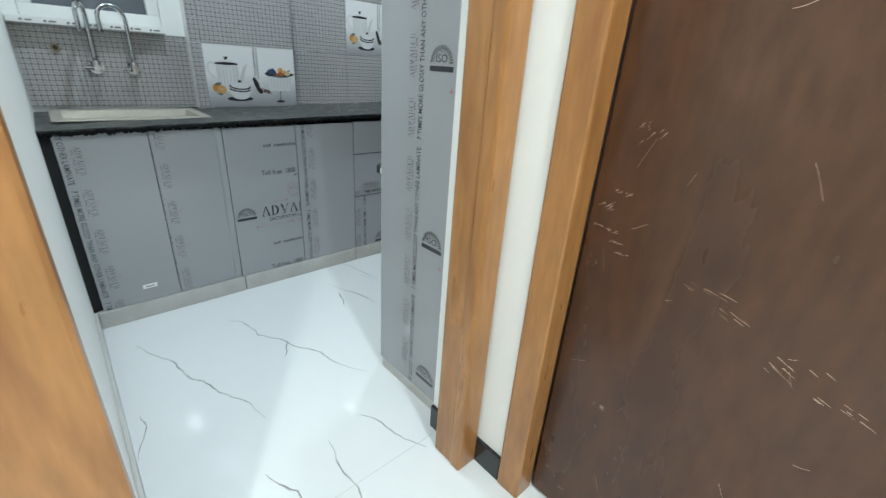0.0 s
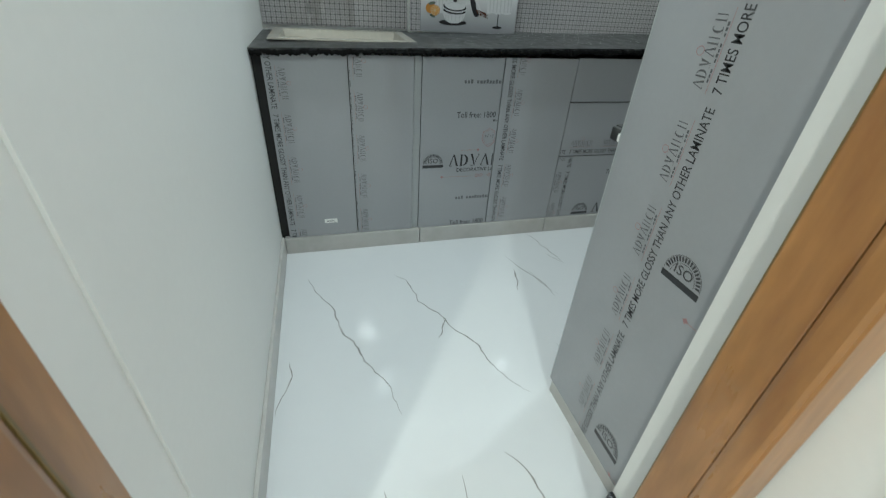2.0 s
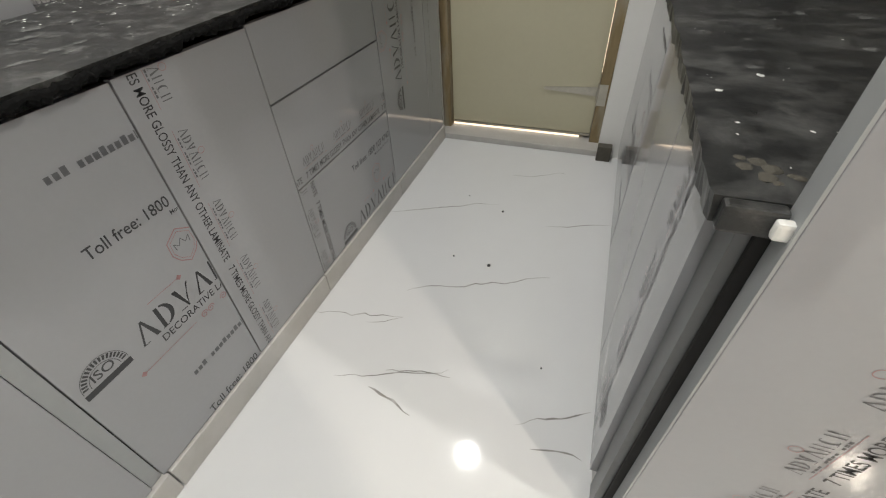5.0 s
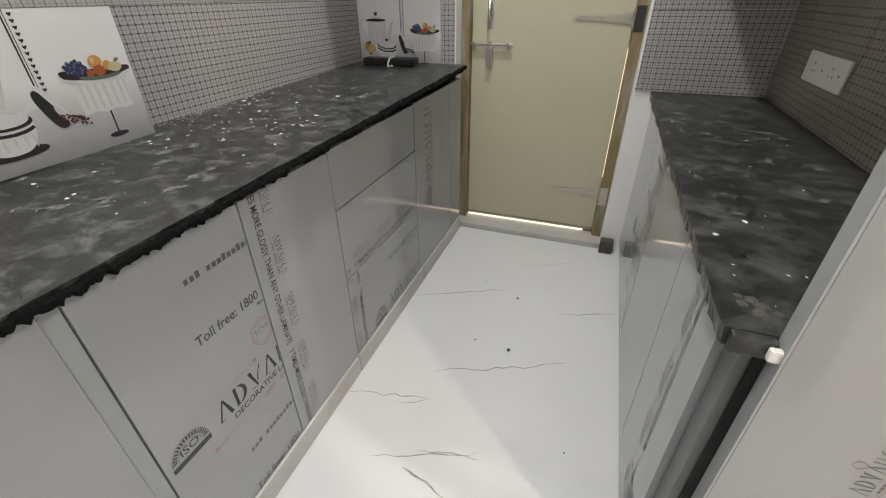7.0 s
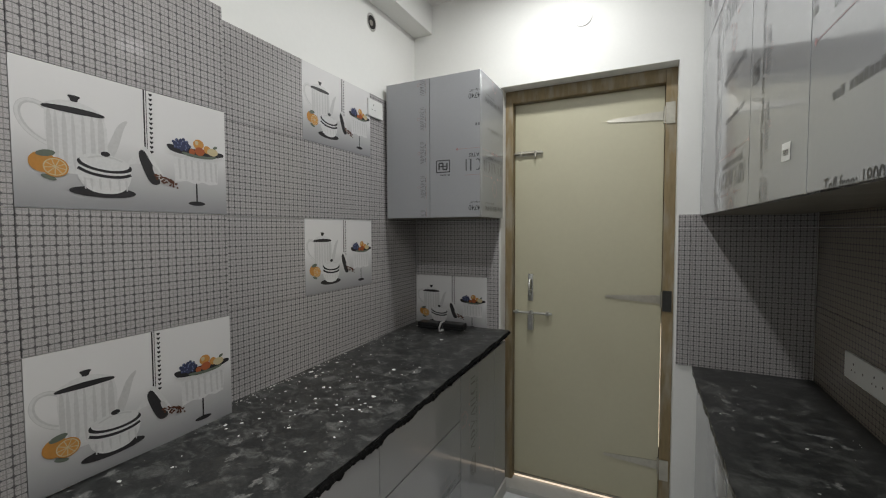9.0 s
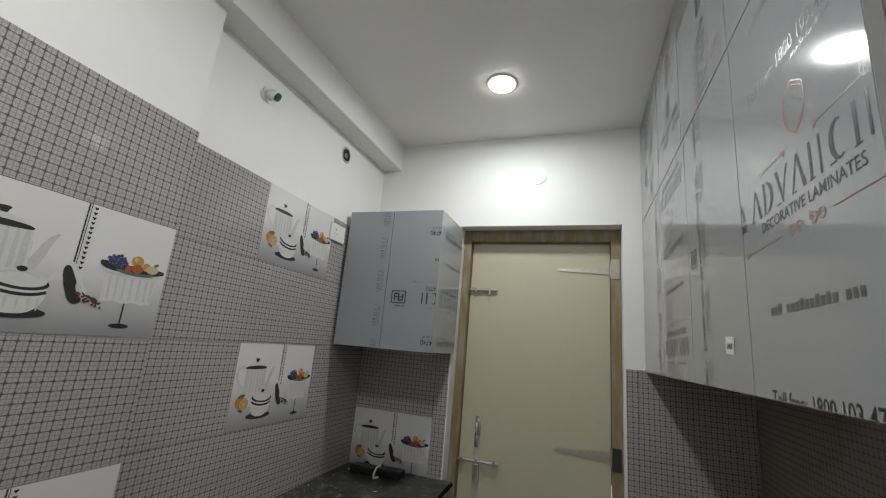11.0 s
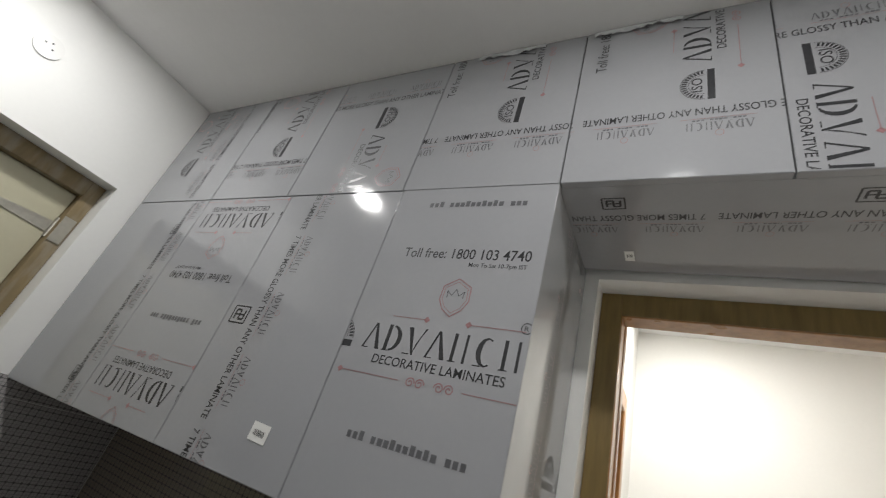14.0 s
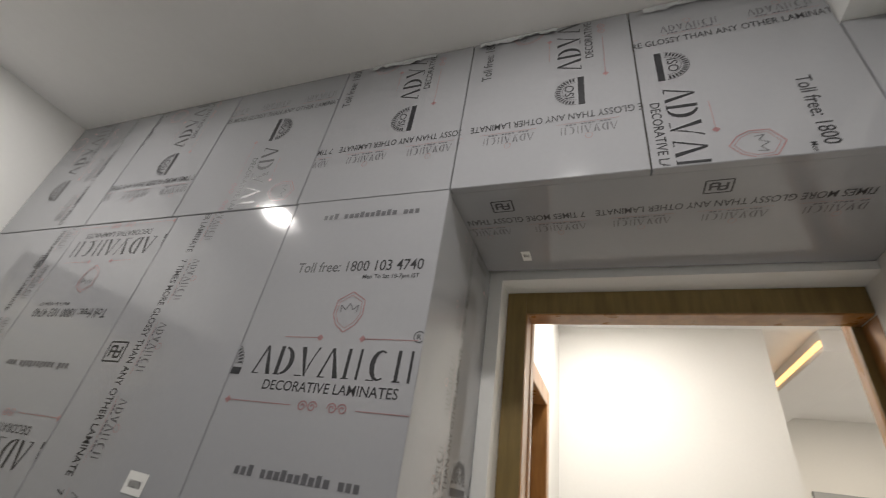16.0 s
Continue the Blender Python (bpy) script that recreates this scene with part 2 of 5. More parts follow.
def boxed(x0, x1, y0, y1, z0, z1, bevel=0.0):
    return box(bmesh.new(), x0, x1, y0, y1, z0, z1, bevel)


def to_mesh(name, bm, mat, smooth=False):
    data = bpy.data.meshes.new(name)
    bmesh.ops.recalc_face_normals(bm, faces=bm.faces[:])
    bm.to_mesh(data)
    bm.free()
    for m in mat if isinstance(mat, (list, tuple)) else [mat]:
        data.materials.append(m)
    if smooth:
        for p in data.polygons:
            p.use_smooth = True
    return data


def thing(name, at, label, category, group="", kind=""):
    ob = new(name)
    ob.empty_display_size = 0.05
    ob.matrix_world = Matrix.Translation(at)
    return tagged(ob, label, category, group, kind)


def part(name, bm, mat, parent, label="", smooth=False):
    """One mesh in world places, hung under a thing or a part."""
    ob = new(name, to_mesh(name, bm, mat, smooth))
    ob.parent = parent
    up, m = parent, Matrix.Identity(4)
    while up is not None:
        m = up.matrix_basis @ m if up.parent is None else up.matrix_parent_inverse @ up.matrix_basis @ m
        up = up.parent
    ob.matrix_parent_inverse = m.inverted()
    return tagged(ob, label)


def solo(name, bm, mat, label, category, group="", kind="", smooth=False):
    return tagged(new(name, to_mesh(name, bm, mat, smooth)), label, category, group, kind)


def structure(name, bm, mat, label, category):
    return solo(name, bm, mat, label, category, kind="structure")


def tube(bm, p, q, r, r2=None, seg=14):
    p, q = Vector(p), Vector(q)
    d = q - p
    m = Matrix.Translation((p + q) / 2) @ d.to_track_quat("Z", "Y").to_matrix().to_4x4()
    bmesh.ops.create_cone(bm, cap_ends=True, segments=seg, radius1=r, radius2=r if r2 is None else r2, depth=d.length, matrix=m)
    return bm


def disc(bm, centre, normal, r, depth, seg=32):
    c, n = Vector(centre), Vector(normal).normalized()
    return tube(bm, c, c + n * depth, r, r, seg)


# ---- setting ----
structure("floor", boxed(-0.75, 1.3385, -3.0, 3.3, -0.12, 0.0, 0.0006), M_FLOOR, "glossy white marble floor with thin grey veins", "floor")
structure("floor_joint", boxed(1.33, 1.35, -3.0, 3.3, -0.1, -0.0008), M_CURB, "thin grout line between two marble slabs", "grout")
structure("floor_hall", boxed(1.34, 5.2, -3.0, 3.3, -0.12, 0.0, 0.0006), M_FLOOR, "glossy white marble floor outside the kitchen", "floor")
structure("ceiling", boxed(-0.75, 5.2, -3.0, 3.3, CEIL, CEIL + 0.12), M_CEIL, "plain white painted ceiling", "ceiling")
ww = bmesh.new()
WY0, WY1, WZ0, WZ1 = 0.05, 0.56, 1.235, 2.10
box(ww, -0.75, WEST, -0.15, WY0, 0, CEIL)
box(ww, -0.75, WEST, WY1, BACK + 0.2, 0, CEIL)
box(ww, -0.75, WEST, WY0, WY1, 0, WZ0)
box(ww, -0.75, WEST, WY0, WY1, WZ1, CEIL)
structure("wall_west", ww, M_WALL, "white painted kitchen wall above grey tiles", "wall")
structure("wall_column", boxed(WEST - 0.01, COL, 0.655, 1.185, 0, CEIL - 0.002), M_WALL, "white painted column standing proud of the wall", "column")
structure("beam_west", boxed(WEST - 0.01, -0.44, 0.09, BACK, 2.56, CEIL + 0.01), M_WALL, "white painted ceiling beam", "beam")
structure("beam_south", boxed(WEST, EAST, -0.01, 0.09, 2.535, CEIL + 0.01), M_WALL, "white painted ceiling beam above the side wall", "beam")
# the back wall has the doorway
DX0, DX1, DZ = -0.03, 0.80, 2.20
bw = bmesh.new()
box(bw, -0.75, DX0, BACK, BACK + 0.2, 0, CEIL)
box(bw, DX1, 1.5, BACK, BACK + 0.2, 0, CEIL)
box(bw, DX0, DX1, BACK, BACK + 0.2, DZ, CEIL)
structure("wall_back", bw, M_WALL, "white painted wall round the beige door", "wall")
structure("wall_beyond", boxed(-0.75, 1.5, 3.1, 3.3, 0, CEIL), M_WALL, "plain wall behind the closed door", "wall")
# the south wall, with a broken hole
HX0, HX1, HZ0, HZ1 = 0.665, 0.90, 2.315, 2.515
sw = bmesh.new()
box(sw, -0.75, HX0, -0.15, 0.0, 0, CEIL)
box(sw, HX1, EAST, -0.15, 0.0, 0, CEIL)
box(sw, HX0, HX1, -0.15, 0.0, 0, HZ0)
box(sw, HX0, HX1, -0.15, 0.0, HZ1, CEIL)
structure("wall_south", sw, M_WALL, "plain white painted wall with a broken hole", "wall")
# east wall with the doorway
EY0, EY1, EZ = -0.004, 0.808, 2.187
ew = bmesh.new()
box(ew, EAST, OUT, EY1, BACK + 0.2, 0, CEIL)
box(ew, EAST + 0.0005, OUT, -3.0, EY0, 0, CEIL)
box(ew, EAST, OUT, EY0, EY1, EZ, CEIL)
structure("wall_east", ew, M_WALL, "white painted wall with the kitchen doorway", "wall")
# lobby outside the kitchen
LY = 0.83
lw = bmesh.new()
box(lw, OUT, 1.60, LY, LY + 0.15, 0, CEIL)
box(lw, 2.40, 2.95, LY, LY + 0.15, 0, CEIL)
box(lw, 1.60, 2.40, LY, LY + 0.15, 2.16, CEIL)
structure("wall_lobby", lw, M_WALL, "white painted lobby wall round a brown door", "wall")
structure("wall_hall_side", boxed(2.95, 3.10, -0.27, 3.3, 0, CEIL), M_WALL, "plain white hall wall", "wall")
structure("wall_hall_far", boxed(5.0, 5.2, -3.0, 3.3, 0, CEIL), M_WALL, "plain white hall wall far off", "wall")
structure("wall_hall_south", boxed(OUT, 5.2, -3.2, -3.0, 0, CEIL), M_WALL, "plain white hall wall", "wall")
structure("wall_hall_north", boxed(2.95, 5.2, 3.3, 3.5, 0, CEIL), M_WALL, "plain white hall wall", "wall")
# skirting
sk = bmesh.new()
box(sk, 0.0, EAST, 0.0, 0.012, 0.0, 0.085, 0.003)
structure("baseboard", sk, M_CURB, "pale grey stone skirting along the white wall", "skirting")


# ---- back door ----
M_HINGEDARK = material("dark_iron", (0.05, 0.05, 0.048), 0.45, metal=0.6, grain=0.3, scale=60)


def back_door():
    d = thing("door_back", (0.385, 2.6, 0), "closed beige-primed wooden door with galvanised bolt and strap hinges", "door", kind="structure")
    f = part("door_frame", boxed(DX0, 0.012, BACK + 0.085, BACK + 0.19, 0.0, DZ, 0.004), M_RAWWOOD, d, "raw paint-smeared wooden frame")
    part("door_frame", boxed(0.752, DX1, BACK + 0.085, BACK + 0.19, 0.0, DZ, 0.004), M_RAWWOOD, d)
    part("door_frame", boxed(0.012, 0.752, BACK + 0.085, BACK + 0.19, 2.135, DZ, 0.004), M_RAWWOOD, d)
    y = 2.612
    leaf = part("leaf", boxed(0.014, 0.750, y, y + 0.035, 0.055, 2.133, 0.003), M_DOOR, d)
    part("threshold", boxed(DX0, DX1, BACK + 0.0, BACK + 0.2, 0.0, 0.03, 0.004), M_CURB, d, "worn white stone threshold")
    part("bottom_strip", boxed(0.014, 0.750, y - 0.004, y, 0.043, 0.054, 0.001), M_STEELDULL, d, "brass strip under the leaf")
    part("light_gap", boxed(0.016, 0.700, y + 0.002, y + 0.006, 0.0305, 0.0425), M_LEAK, d, "warm daylight showing under the leaf")
    part("light_gap", boxed(0.7503, 0.7518, y + 0.001, y + 0.006, 0.36, 0.98), M_LEAK, d, "warm daylight showing beside the leaf")
    # handle and bolts
    h = tube(bmesh.new(), (0.105, y - 0.03, 1.08), (0.105, y - 0.03, 1.17), 0.008)
    tube(h, (0.105, y, 1.165), (0.105, y - 0.032, 1.165), 0.008)
    tube(h, (0.105, y, 1.085), (0.105, y - 0.032, 1.085), 0.008)
    box(h, 0.09, 0.12, y - 0.004, y, 1.05, 1.20, 0.002)
    part("pull_handle", h, M_STEEL, d, "steel pull handle", True)
    b = tube(bmesh.new(), (-0.02, y - 0.018, 0.985), (0.225, y - 0.018, 0.985), 0.0065)
    for x in (0.03, 0.11, 0.2):
        box(b, x - 0.008, x + 0.008, y - 0.026, y, 0.975, 0.996, 0.002)
    part("sliding_bolt", b, M_STEEL, d, "steel sliding bolt")
    p = boxed(0.095, 0.125, y - 0.03, y - 0.008, 0.89, 0.975, 0.003)
    tube(p, (0.11, y - 0.032, 0.925), (0.11, y - 0.029, 0.925), 0.006)
    part("padlock_hasp", p, M_STEEL, d, "steel hasp")
    t = tube(bmesh.new(), (0.015, y - 0.014, 1.862), (0.17, y - 0.014, 1.862), 0.007)
    box(t, 0.02, 0.16, y - 0.004, y, 1.848, 1.876, 0.001)
    for x in (0.05, 0.13):
        box(t, x - 0.006, x + 0.006, y - 0.024, y, 1.85, 1.874, 0.002)
    tube(t, (0.13, y - 0.02, 1.862), (0.13, y - 0.024, 1.835), 0.005)
    part("tower_bolt", t, M_STEELDULL, d, "small dull tower bolt")
    for z in (1.99, 1.10, 0.27):
        s = bmesh.new()
        v = [s.verts.new(c) for c in ((0.745, y - 0.002, z - 0.022), (0.745, y - 0.002, z + 0.022), (0.50, y - 0.002, z + 0.007), (0.49, y - 0.002, z), (0.50, y - 0.002, z - 0.007))]
        face = s.faces.new(v)
        g = bmesh.ops.extrude_face_region(s, geom=[face])
        bmesh.ops.translate(s, vec=(0, -0.003, 0), verts=[e for e in g["geom"] if isinstance(e, bmesh.types.BMVert)])
        tube(s, (0.752, y - 0.008, z - 0.04), (0.752, y - 0.008, z + 0.04), 0.008)
        hinge = part("strap_hinge", s, M_STEELDULL, d, "galvanised strap hinge")
        part("hinge_plate", boxed(0.753, 0.792, y - 0.047, y - 0.043, z - 0.05, z + 0.05, 0.001), M_HINGEDARK if z == 1.10 else M_STEELDULL, hinge)
        sc = bmesh.new()
        for k in range(5):
            disc(sc, (0.54 + 0.042 * k, y - 0.005, z), (0, -1, 0), 0.003, 0.0015, 10)
        part("screws", sc, M_STEELDULL, hinge)


back_door()
solo("door_stop", boxed(0.80, 0.865, 2.44, 2.484, 0.0, 0.075, 0.004), M_MORTAR, "rough stone block at the door jamb's foot", "stone block")


# ---- entry door frame and brown door ----
def entry_frame():
    d = thing("door_entry_frame", (1.42, 0.4, 0), "varnished teak door frame of the open kitchen doorway", "door frame", kind="structure")
    for y0, y1, ya, yb in ((0.750, EY1, 0.746, 0.822), (-0.0065, -0.003, -0.122, 0.018)):
        part("jamb", boxed(1.460, 1.502, ya, yb, 0, EZ + 0.03, 0.008), M_WOOD, d)
        part("stop", boxed(1.388, 1.4595, y0, y1, 0, EZ if y0 > 0.5 else 2.119, 0.003 if y0 > 0.5 else 0.0008), M_WOOD, d)
    part("head", boxed(1.460, 1.502, 0.018, 0.746, 2.158, EZ + 0.03, 0.008), M_WOOD, d)
    part("stop", boxed(1.388, 1.4595, -0.003, 0.750, 2.120, EZ, 0.004), M_WOOD, d)
    # thin boards added on the kitchen-side faces to carry the painted shade
    part("lining", boxed(1.3845, 1.3875, 0.753, EY1 - 0.001, 0.0, EZ - 0.001, 0.001), M_WOODSHADE, d, "thin added board in shaded teak colour on the jamb's inner face")
    part("lining", boxed(1.3845, 1.3875, -0.002, 0.7525, 2.123, EZ - 0.001, 0.001), M_WOODSHADE, d, "thin added board in shaded teak colour on the head's inner face")
    part("lining", boxed(1.4565, 1.4598, -0.0025, 0.017, 0.0, 2.119, 0.0005), M_WOODSHADE, d, "thin added board in shaded teak colour on the jamb's inner face")
    b = thing("door_brown", (2.05, 0.9, 0), "closed scratched dark brown laminate door in a teak frame", "door", kind="structure")
    for x0, x1 in ((1.60, 1.675), (2.325, 2.40)):
        j = boxed(x0, x1, LY - 0.015, LY + 0.055, 0, 2.16, 0.006)
        box(j, x0 + (0 if x0 < 2 else 0.02), x1 - (0.02 if x0 < 2 else 0), LY + 0.054, LY + 0.12, 0, 2.16, 0.003)
        part("jamb", j, M_WOOD, b)
    part("head", boxed(1.675, 2.325, LY - 0.015, LY + 0.12, 2.085, 2.16, 0.006), M_WOOD, b)
    part("leaf", boxed(1.677, 2.323, LY + 0.058, LY + 0.093, 0.008, 2.083, 0.003), M_DOORBROWN, b)
    scr = bmesh.new()
    rnd = random.Random(4)
    for k in range(34):
        x, z = rnd.uniform(1.70, 2.3), rnd.uniform(0.05, 1.6)
        n, a = rnd.uniform(0.006, 0.035), rnd.choice((-4.0, -2.0, 0.3, 0.6, 2.5))
        q = [(x + n * i / 6, z + n * (a * i / 6 + 0.04 * math.sin(i * 0.8 + k))) for i in range(7)]
        for (xa, za), (xb, zb) in zip(q, q[1:]):
            scr.faces.new([scr.verts.new(c) for c in ((xa, LY + 0.0576, za), (xb, LY + 0.0576, zb), (xb, LY + 0.0576, zb + 0.0014), (xa, LY + 0.0576, za + 0.0010))])
    for sx, sz, n, ang in ((1.70, 0.90, 0.05, 35), (1.735, 0.935, 0.03, 20), (1.70, 0.857, 0.02, -10), (1.728, 0.852, 0.028, 5), (1.745, 0.83, 0.022, -8), (1.762, 0.81, 0.03, 4), (1.755, 1.05, 0.06, 50), (1.70, 0.764, 0.03, 60), (1.80, 0.42, 0.04, -30), (1.93, 0.80, 0.07, -12), (1.98, 0.77, 0.05, -20), (2.10, 0.72, 0.10, -25), (2.16, 0.69, 0.06, -18), (1.70, 0.18, 0.02, 40)):
        for k in range(9):
            x, z = sx + rnd.uniform(-0.5, 0.5) * n, sz + rnd.uniform(-0.10, 0.10) * n + math.tan(radians(ang)) * rnd.uniform(-0.3, 0.3) * n
            w, h = rnd.uniform(0.1, 0.4) * n, rnd.uniform(0.0007, 0.0022)
            c, q = math.cos(radians(ang)) * w, math.sin(radians(ang)) * w
            scr.faces.new([scr.verts.new((p[0], LY + 0.0576, p[1])) for p in ((x, z), (x + c, z + q), (x + c * 0.9, z + q + h), (x + c * 0.1, z + h * 0.8))])
    part("scratches", scr, M_SCUFF, b, "pale scuffs and scratches")


entry_frame()
for nm, b in (("skirting_black", boxed(OUT, OUT + 0.012, 0.824, LY, 0, 0.09, 0.002)), ("skirting_black", boxed(OUT + 0.012, 1.598, LY - 0.012, LY, 0, 0.09, 0.002)),
              ("skirting_black", boxed(1.306, 1.386, 0.796, 0.808, 0, 0.09, 0.002)), ("skirting_black", boxed(OUT, OUT + 0.012, -2.9, -0.126, 0, 0.09, 0.002))):
    solo(nm, b, M_BLACKTILE, "short piece of polished black granite skirting", "skirting", kind="structure")


# ---- kitchen units ----
def front_x(y):
    """Face of the tall units on the east side, which stand a little out of square."""
    return 0.945 - 0.022 * y


def slanted(bm, y0, y1, z0, z1, depth, bevel=0.0, off=0.0):
    """A board whose face follows front_x, depth to the east."""
    made = bmesh.ops.create_cube(bm, size=1.0, matrix=Matrix.LocRotScale(((depth) / 2, (y0 + y1) / 2, (z0 + z1) / 2), None, (depth, y1 - y0, z1 - z0)))
    vs = made["verts"]
    if bevel:
        es = list({e for v in vs for e in v.link_edges})
        r = bmesh.ops.bevel(bm, geom=es, offset=bevel, segments=2, affect="EDGES")
        vs = list({v for f in r["faces"] for v in f.verts} | {v for v in vs if v.is_valid})
    for v in vs:
        v.co.x += front_x(v.co.y) + off
    return bm


def left_units():
    """Base units along the west wall: doors with grey film, over a stone plinth."""
    rows = [("sink_cabinet", 0.035, 0.592, [(0.035, 0.330, 0.08, 0.832), (0.333, 0.582, 0.08, 0.832)]),
            ("base_cabinet", 0.594, 1.288, [(0.614, 0.953, 0.08, 0.832), (0.957, 1.286, 0.08, 0.834)]),
            ("drawer_cabinet", 1.289, 1.872, [(1.290, 1.871, 0.08, 0.405), (1.290, 1.871, 0.41, 0.655), (1.290, 1.871, 0.66, 0.838)]),
            ("base_cabinet", 1.874, BACK, [(1.876, 2.30, 0.08, 0.84), (2.303, BACK - 0.003, 0.08, 0.84)])]
    out = []
    for name, y0, y1, doors in rows:
        c = thing(name, (-0.25, (y0 + y1) / 2, 0), "base cabinet faced with grey protective film, under the granite counter", "cabinet", "base cabinets")
        part("bottom_panel", boxed(-0.54, -0.019, y0, y1, 0.08, 0.10), M_PLY, c)
        part("side_panel", boxed(-0.54, -0.0192, y0, y0 + 0.016, 0.10, 0.82), M_PLY, c)
        part("side_panel", boxed(-0.54, -0.0192, y1 - 0.016, y1, 0.10, 0.82), M_PLY, c)
        part("back_panel", boxed(-0.54, -0.53, y0 + 0.016, y1 - 0.016, 0.10, 0.82), M_PLY, c)
        if name == "base_cabinet" and y0 < 1:
            part("filler_strip", boxed(-0.0185, -0.006, 0.584, 0.612, 0.08, 0.832), M_LAMEDGE, c, "bare grey filler strip")
        # thin black sheet added so the seams between doors read as shaded
        part("front_rail", boxed(-0.0189, -0.0186, y0 + 0.001, y1 - 0.001, 0.10, 0.83), M_GAP, c, "added black sheet that puts shade into the door seams")
        for ya, yb, za, zb in doors:
            out.append(part("drawer_front" if "drawer" in name else "door", boxed(-0.018, 0.0, ya, yb, za, zb, 0.0012), M_LAM, c))
    return out


LEFT_DOORS = left_units()
pt = thing("plinth", (-0.05, 1.2, 0), "worn pale stone plinth under the base cabinets", "plinth", kind="structure")
for ya, yb in ((0.013, 0.62), (0.623, 1.28), (1.283, 1.9), (1.903, BACK - 0.002)):
    part("stone", boxed(-0.10, 0.008, ya, yb, 0.0, 0.078, 0.004), M_CURB, pt)
# solid black box painted as the shade of the open gap
solo("gap_filler", boxed(-0.08, -0.02, 0.0, 0.034, 0.06, 0.83), M_GAP, "black box standing in for shade in the gap beside the sink cabinet", "gap", kind="structure")


def counter_top(name, x0, x1, y0, y1, z, thick, face, slope, seed, hole=None):
    """A granite slab with a rough sawn front edge: a grid whose front vertices are uneven."""
    rnd = random.Random(seed)
    bm = bmesh.new()
    ys = [y0 + (y1 - y0) * i / 150 for i in range(151)]
    xs = [x0, x0 + (x1 - x0) * 0.5, x1]
    if hole:
        hx0, hx1, hy0, hy1 = hole
        xs = sorted({x0, hx0, hx1, x1})
        ys = sorted([v for v in ys if abs(v - hy0) > 0.004 and abs(v - hy1) > 0.004] + [hy0, hy1])
    front = max if face > 0 else min
    fx = front(xs)
    top = {}
    for i, xx in enumerate(xs):
        for j, yy in enumerate(ys):
            wob = (noise.noise((yy * 9, seed, 0)) * 0.006 + noise.noise((yy * 42, seed, 3)) * 0.003) if xx == fx else 0
            top[i, j] = bm.verts.new((xx + wob, yy, z + slope * yy))
    for i in range(len(xs) - 1):
        for j in range(len(ys) - 1):
            if hole and xs[i] >= hole[0] - 1e-6 and xs[i + 1] <= hole[1] + 1e-6 and ys[j] >= hole[2] - 1e-6 and ys[j + 1] <= hole[3] + 1e-6:
                continue
            bm.faces.new((top[i, j], top[i + 1, j], top[i + 1, j + 1], top[i, j + 1]))
    for v in [v for v in bm.verts if not v.link_faces]:
        bm.verts.remove(v)
    g = bmesh.ops.extrude_face_region(bm, geom=bm.faces[:])
    for v in [e for e in g["geom"] if isinstance(e, bmesh.types.BMVert)]:
        v.co.z -= thick + (noise.noise((v.co.y * 30, seed, 7)) * 0.006 if abs(v.co.x - fx) < 0.02 else 0)
        if abs(v.co.x - fx) < 0.02:
            v.co.x -= face * (0.004 + 0.005 * noise.noise((v.co.y * 55, 2, seed)))
    return bm


def left_z(y):
    return 0.85 + 0.021 * y


SINK = (-0.475, -0.175, 0.085, 0.585)
solo("granite_worktop", counter_top("c", WEST, 0.022, 0.0, BACK, 0.85, 0.018, 1, 0.021, 1, SINK), M_GRANITE, "dusty black granite worktop with rough edge and paint splashes", "worktop")
slab = counter_top("c", 0.872, EAST, 0.874, BACK, 0.825, 0.03, -1, 0.0, 2)
box(slab, 0.881, 0.9330, 0.8577, 0.8745, 0.7955, 0.8245, 0.004)
solo("granite_worktop", slab, M_GRANITE_CLEAN, "dusty black granite worktop splashed with white paint", "worktop")


def mastic_bead(y0, y1, steps):
    """One ragged bead, a closed ring of eight points swept along the slab's edge."""
    bm = bmesh.new()
    prev = None
    for i in range(steps + 1):
        y = y0 + (y1 - y0) * i / steps
        fat = 0.55 + 0.45 * noise.noise((y * 11, 2, 1)) + 0.35 * noise.noise((y * 48, 5, 1))
        drop = 0.010 + 0.016 * max(0.15, fat)
        out = 0.026 + 0.006 * max(0.0, fat) + 0.003 * noise.noise((y * 90, 1, 4))
        top = left_z(y) - 0.006 + 0.005 * noise.noise((y * 31, 8, 2)) + 0.005 * noise.noise((y * 110, 8, 5))
        low = top - drop - 0.009 * noise.noise((y * 75, 3, 9)) - 0.005 * noise.noise((y * 190, 3, 2))
        prof = ((-0.006, top), (out - 0.004, top), (out, top - 0.004), (out + 0.001, (top + low) / 2), (out - 0.004, low + 0.003), (0.006, low), (-0.006, low))
        ring = [bm.verts.new((x, y, z)) for x, z in prof]
        if prev:
            for k in range(len(ring)):
                j = (k + 1) % len(ring)
                bm.faces.new((prev[k], prev[j], ring[j], ring[k]))
        else:
            bm.faces.new(ring)
        prev = ring
    bm.faces.new(prev[::-1])
    return bm


solo("adhesive_bead", mastic_bead(0.004, BACK - 0.004, 620), M_MASTIC, "rough black mastic bead under the worktop's edge", "mastic", kind="stuff")


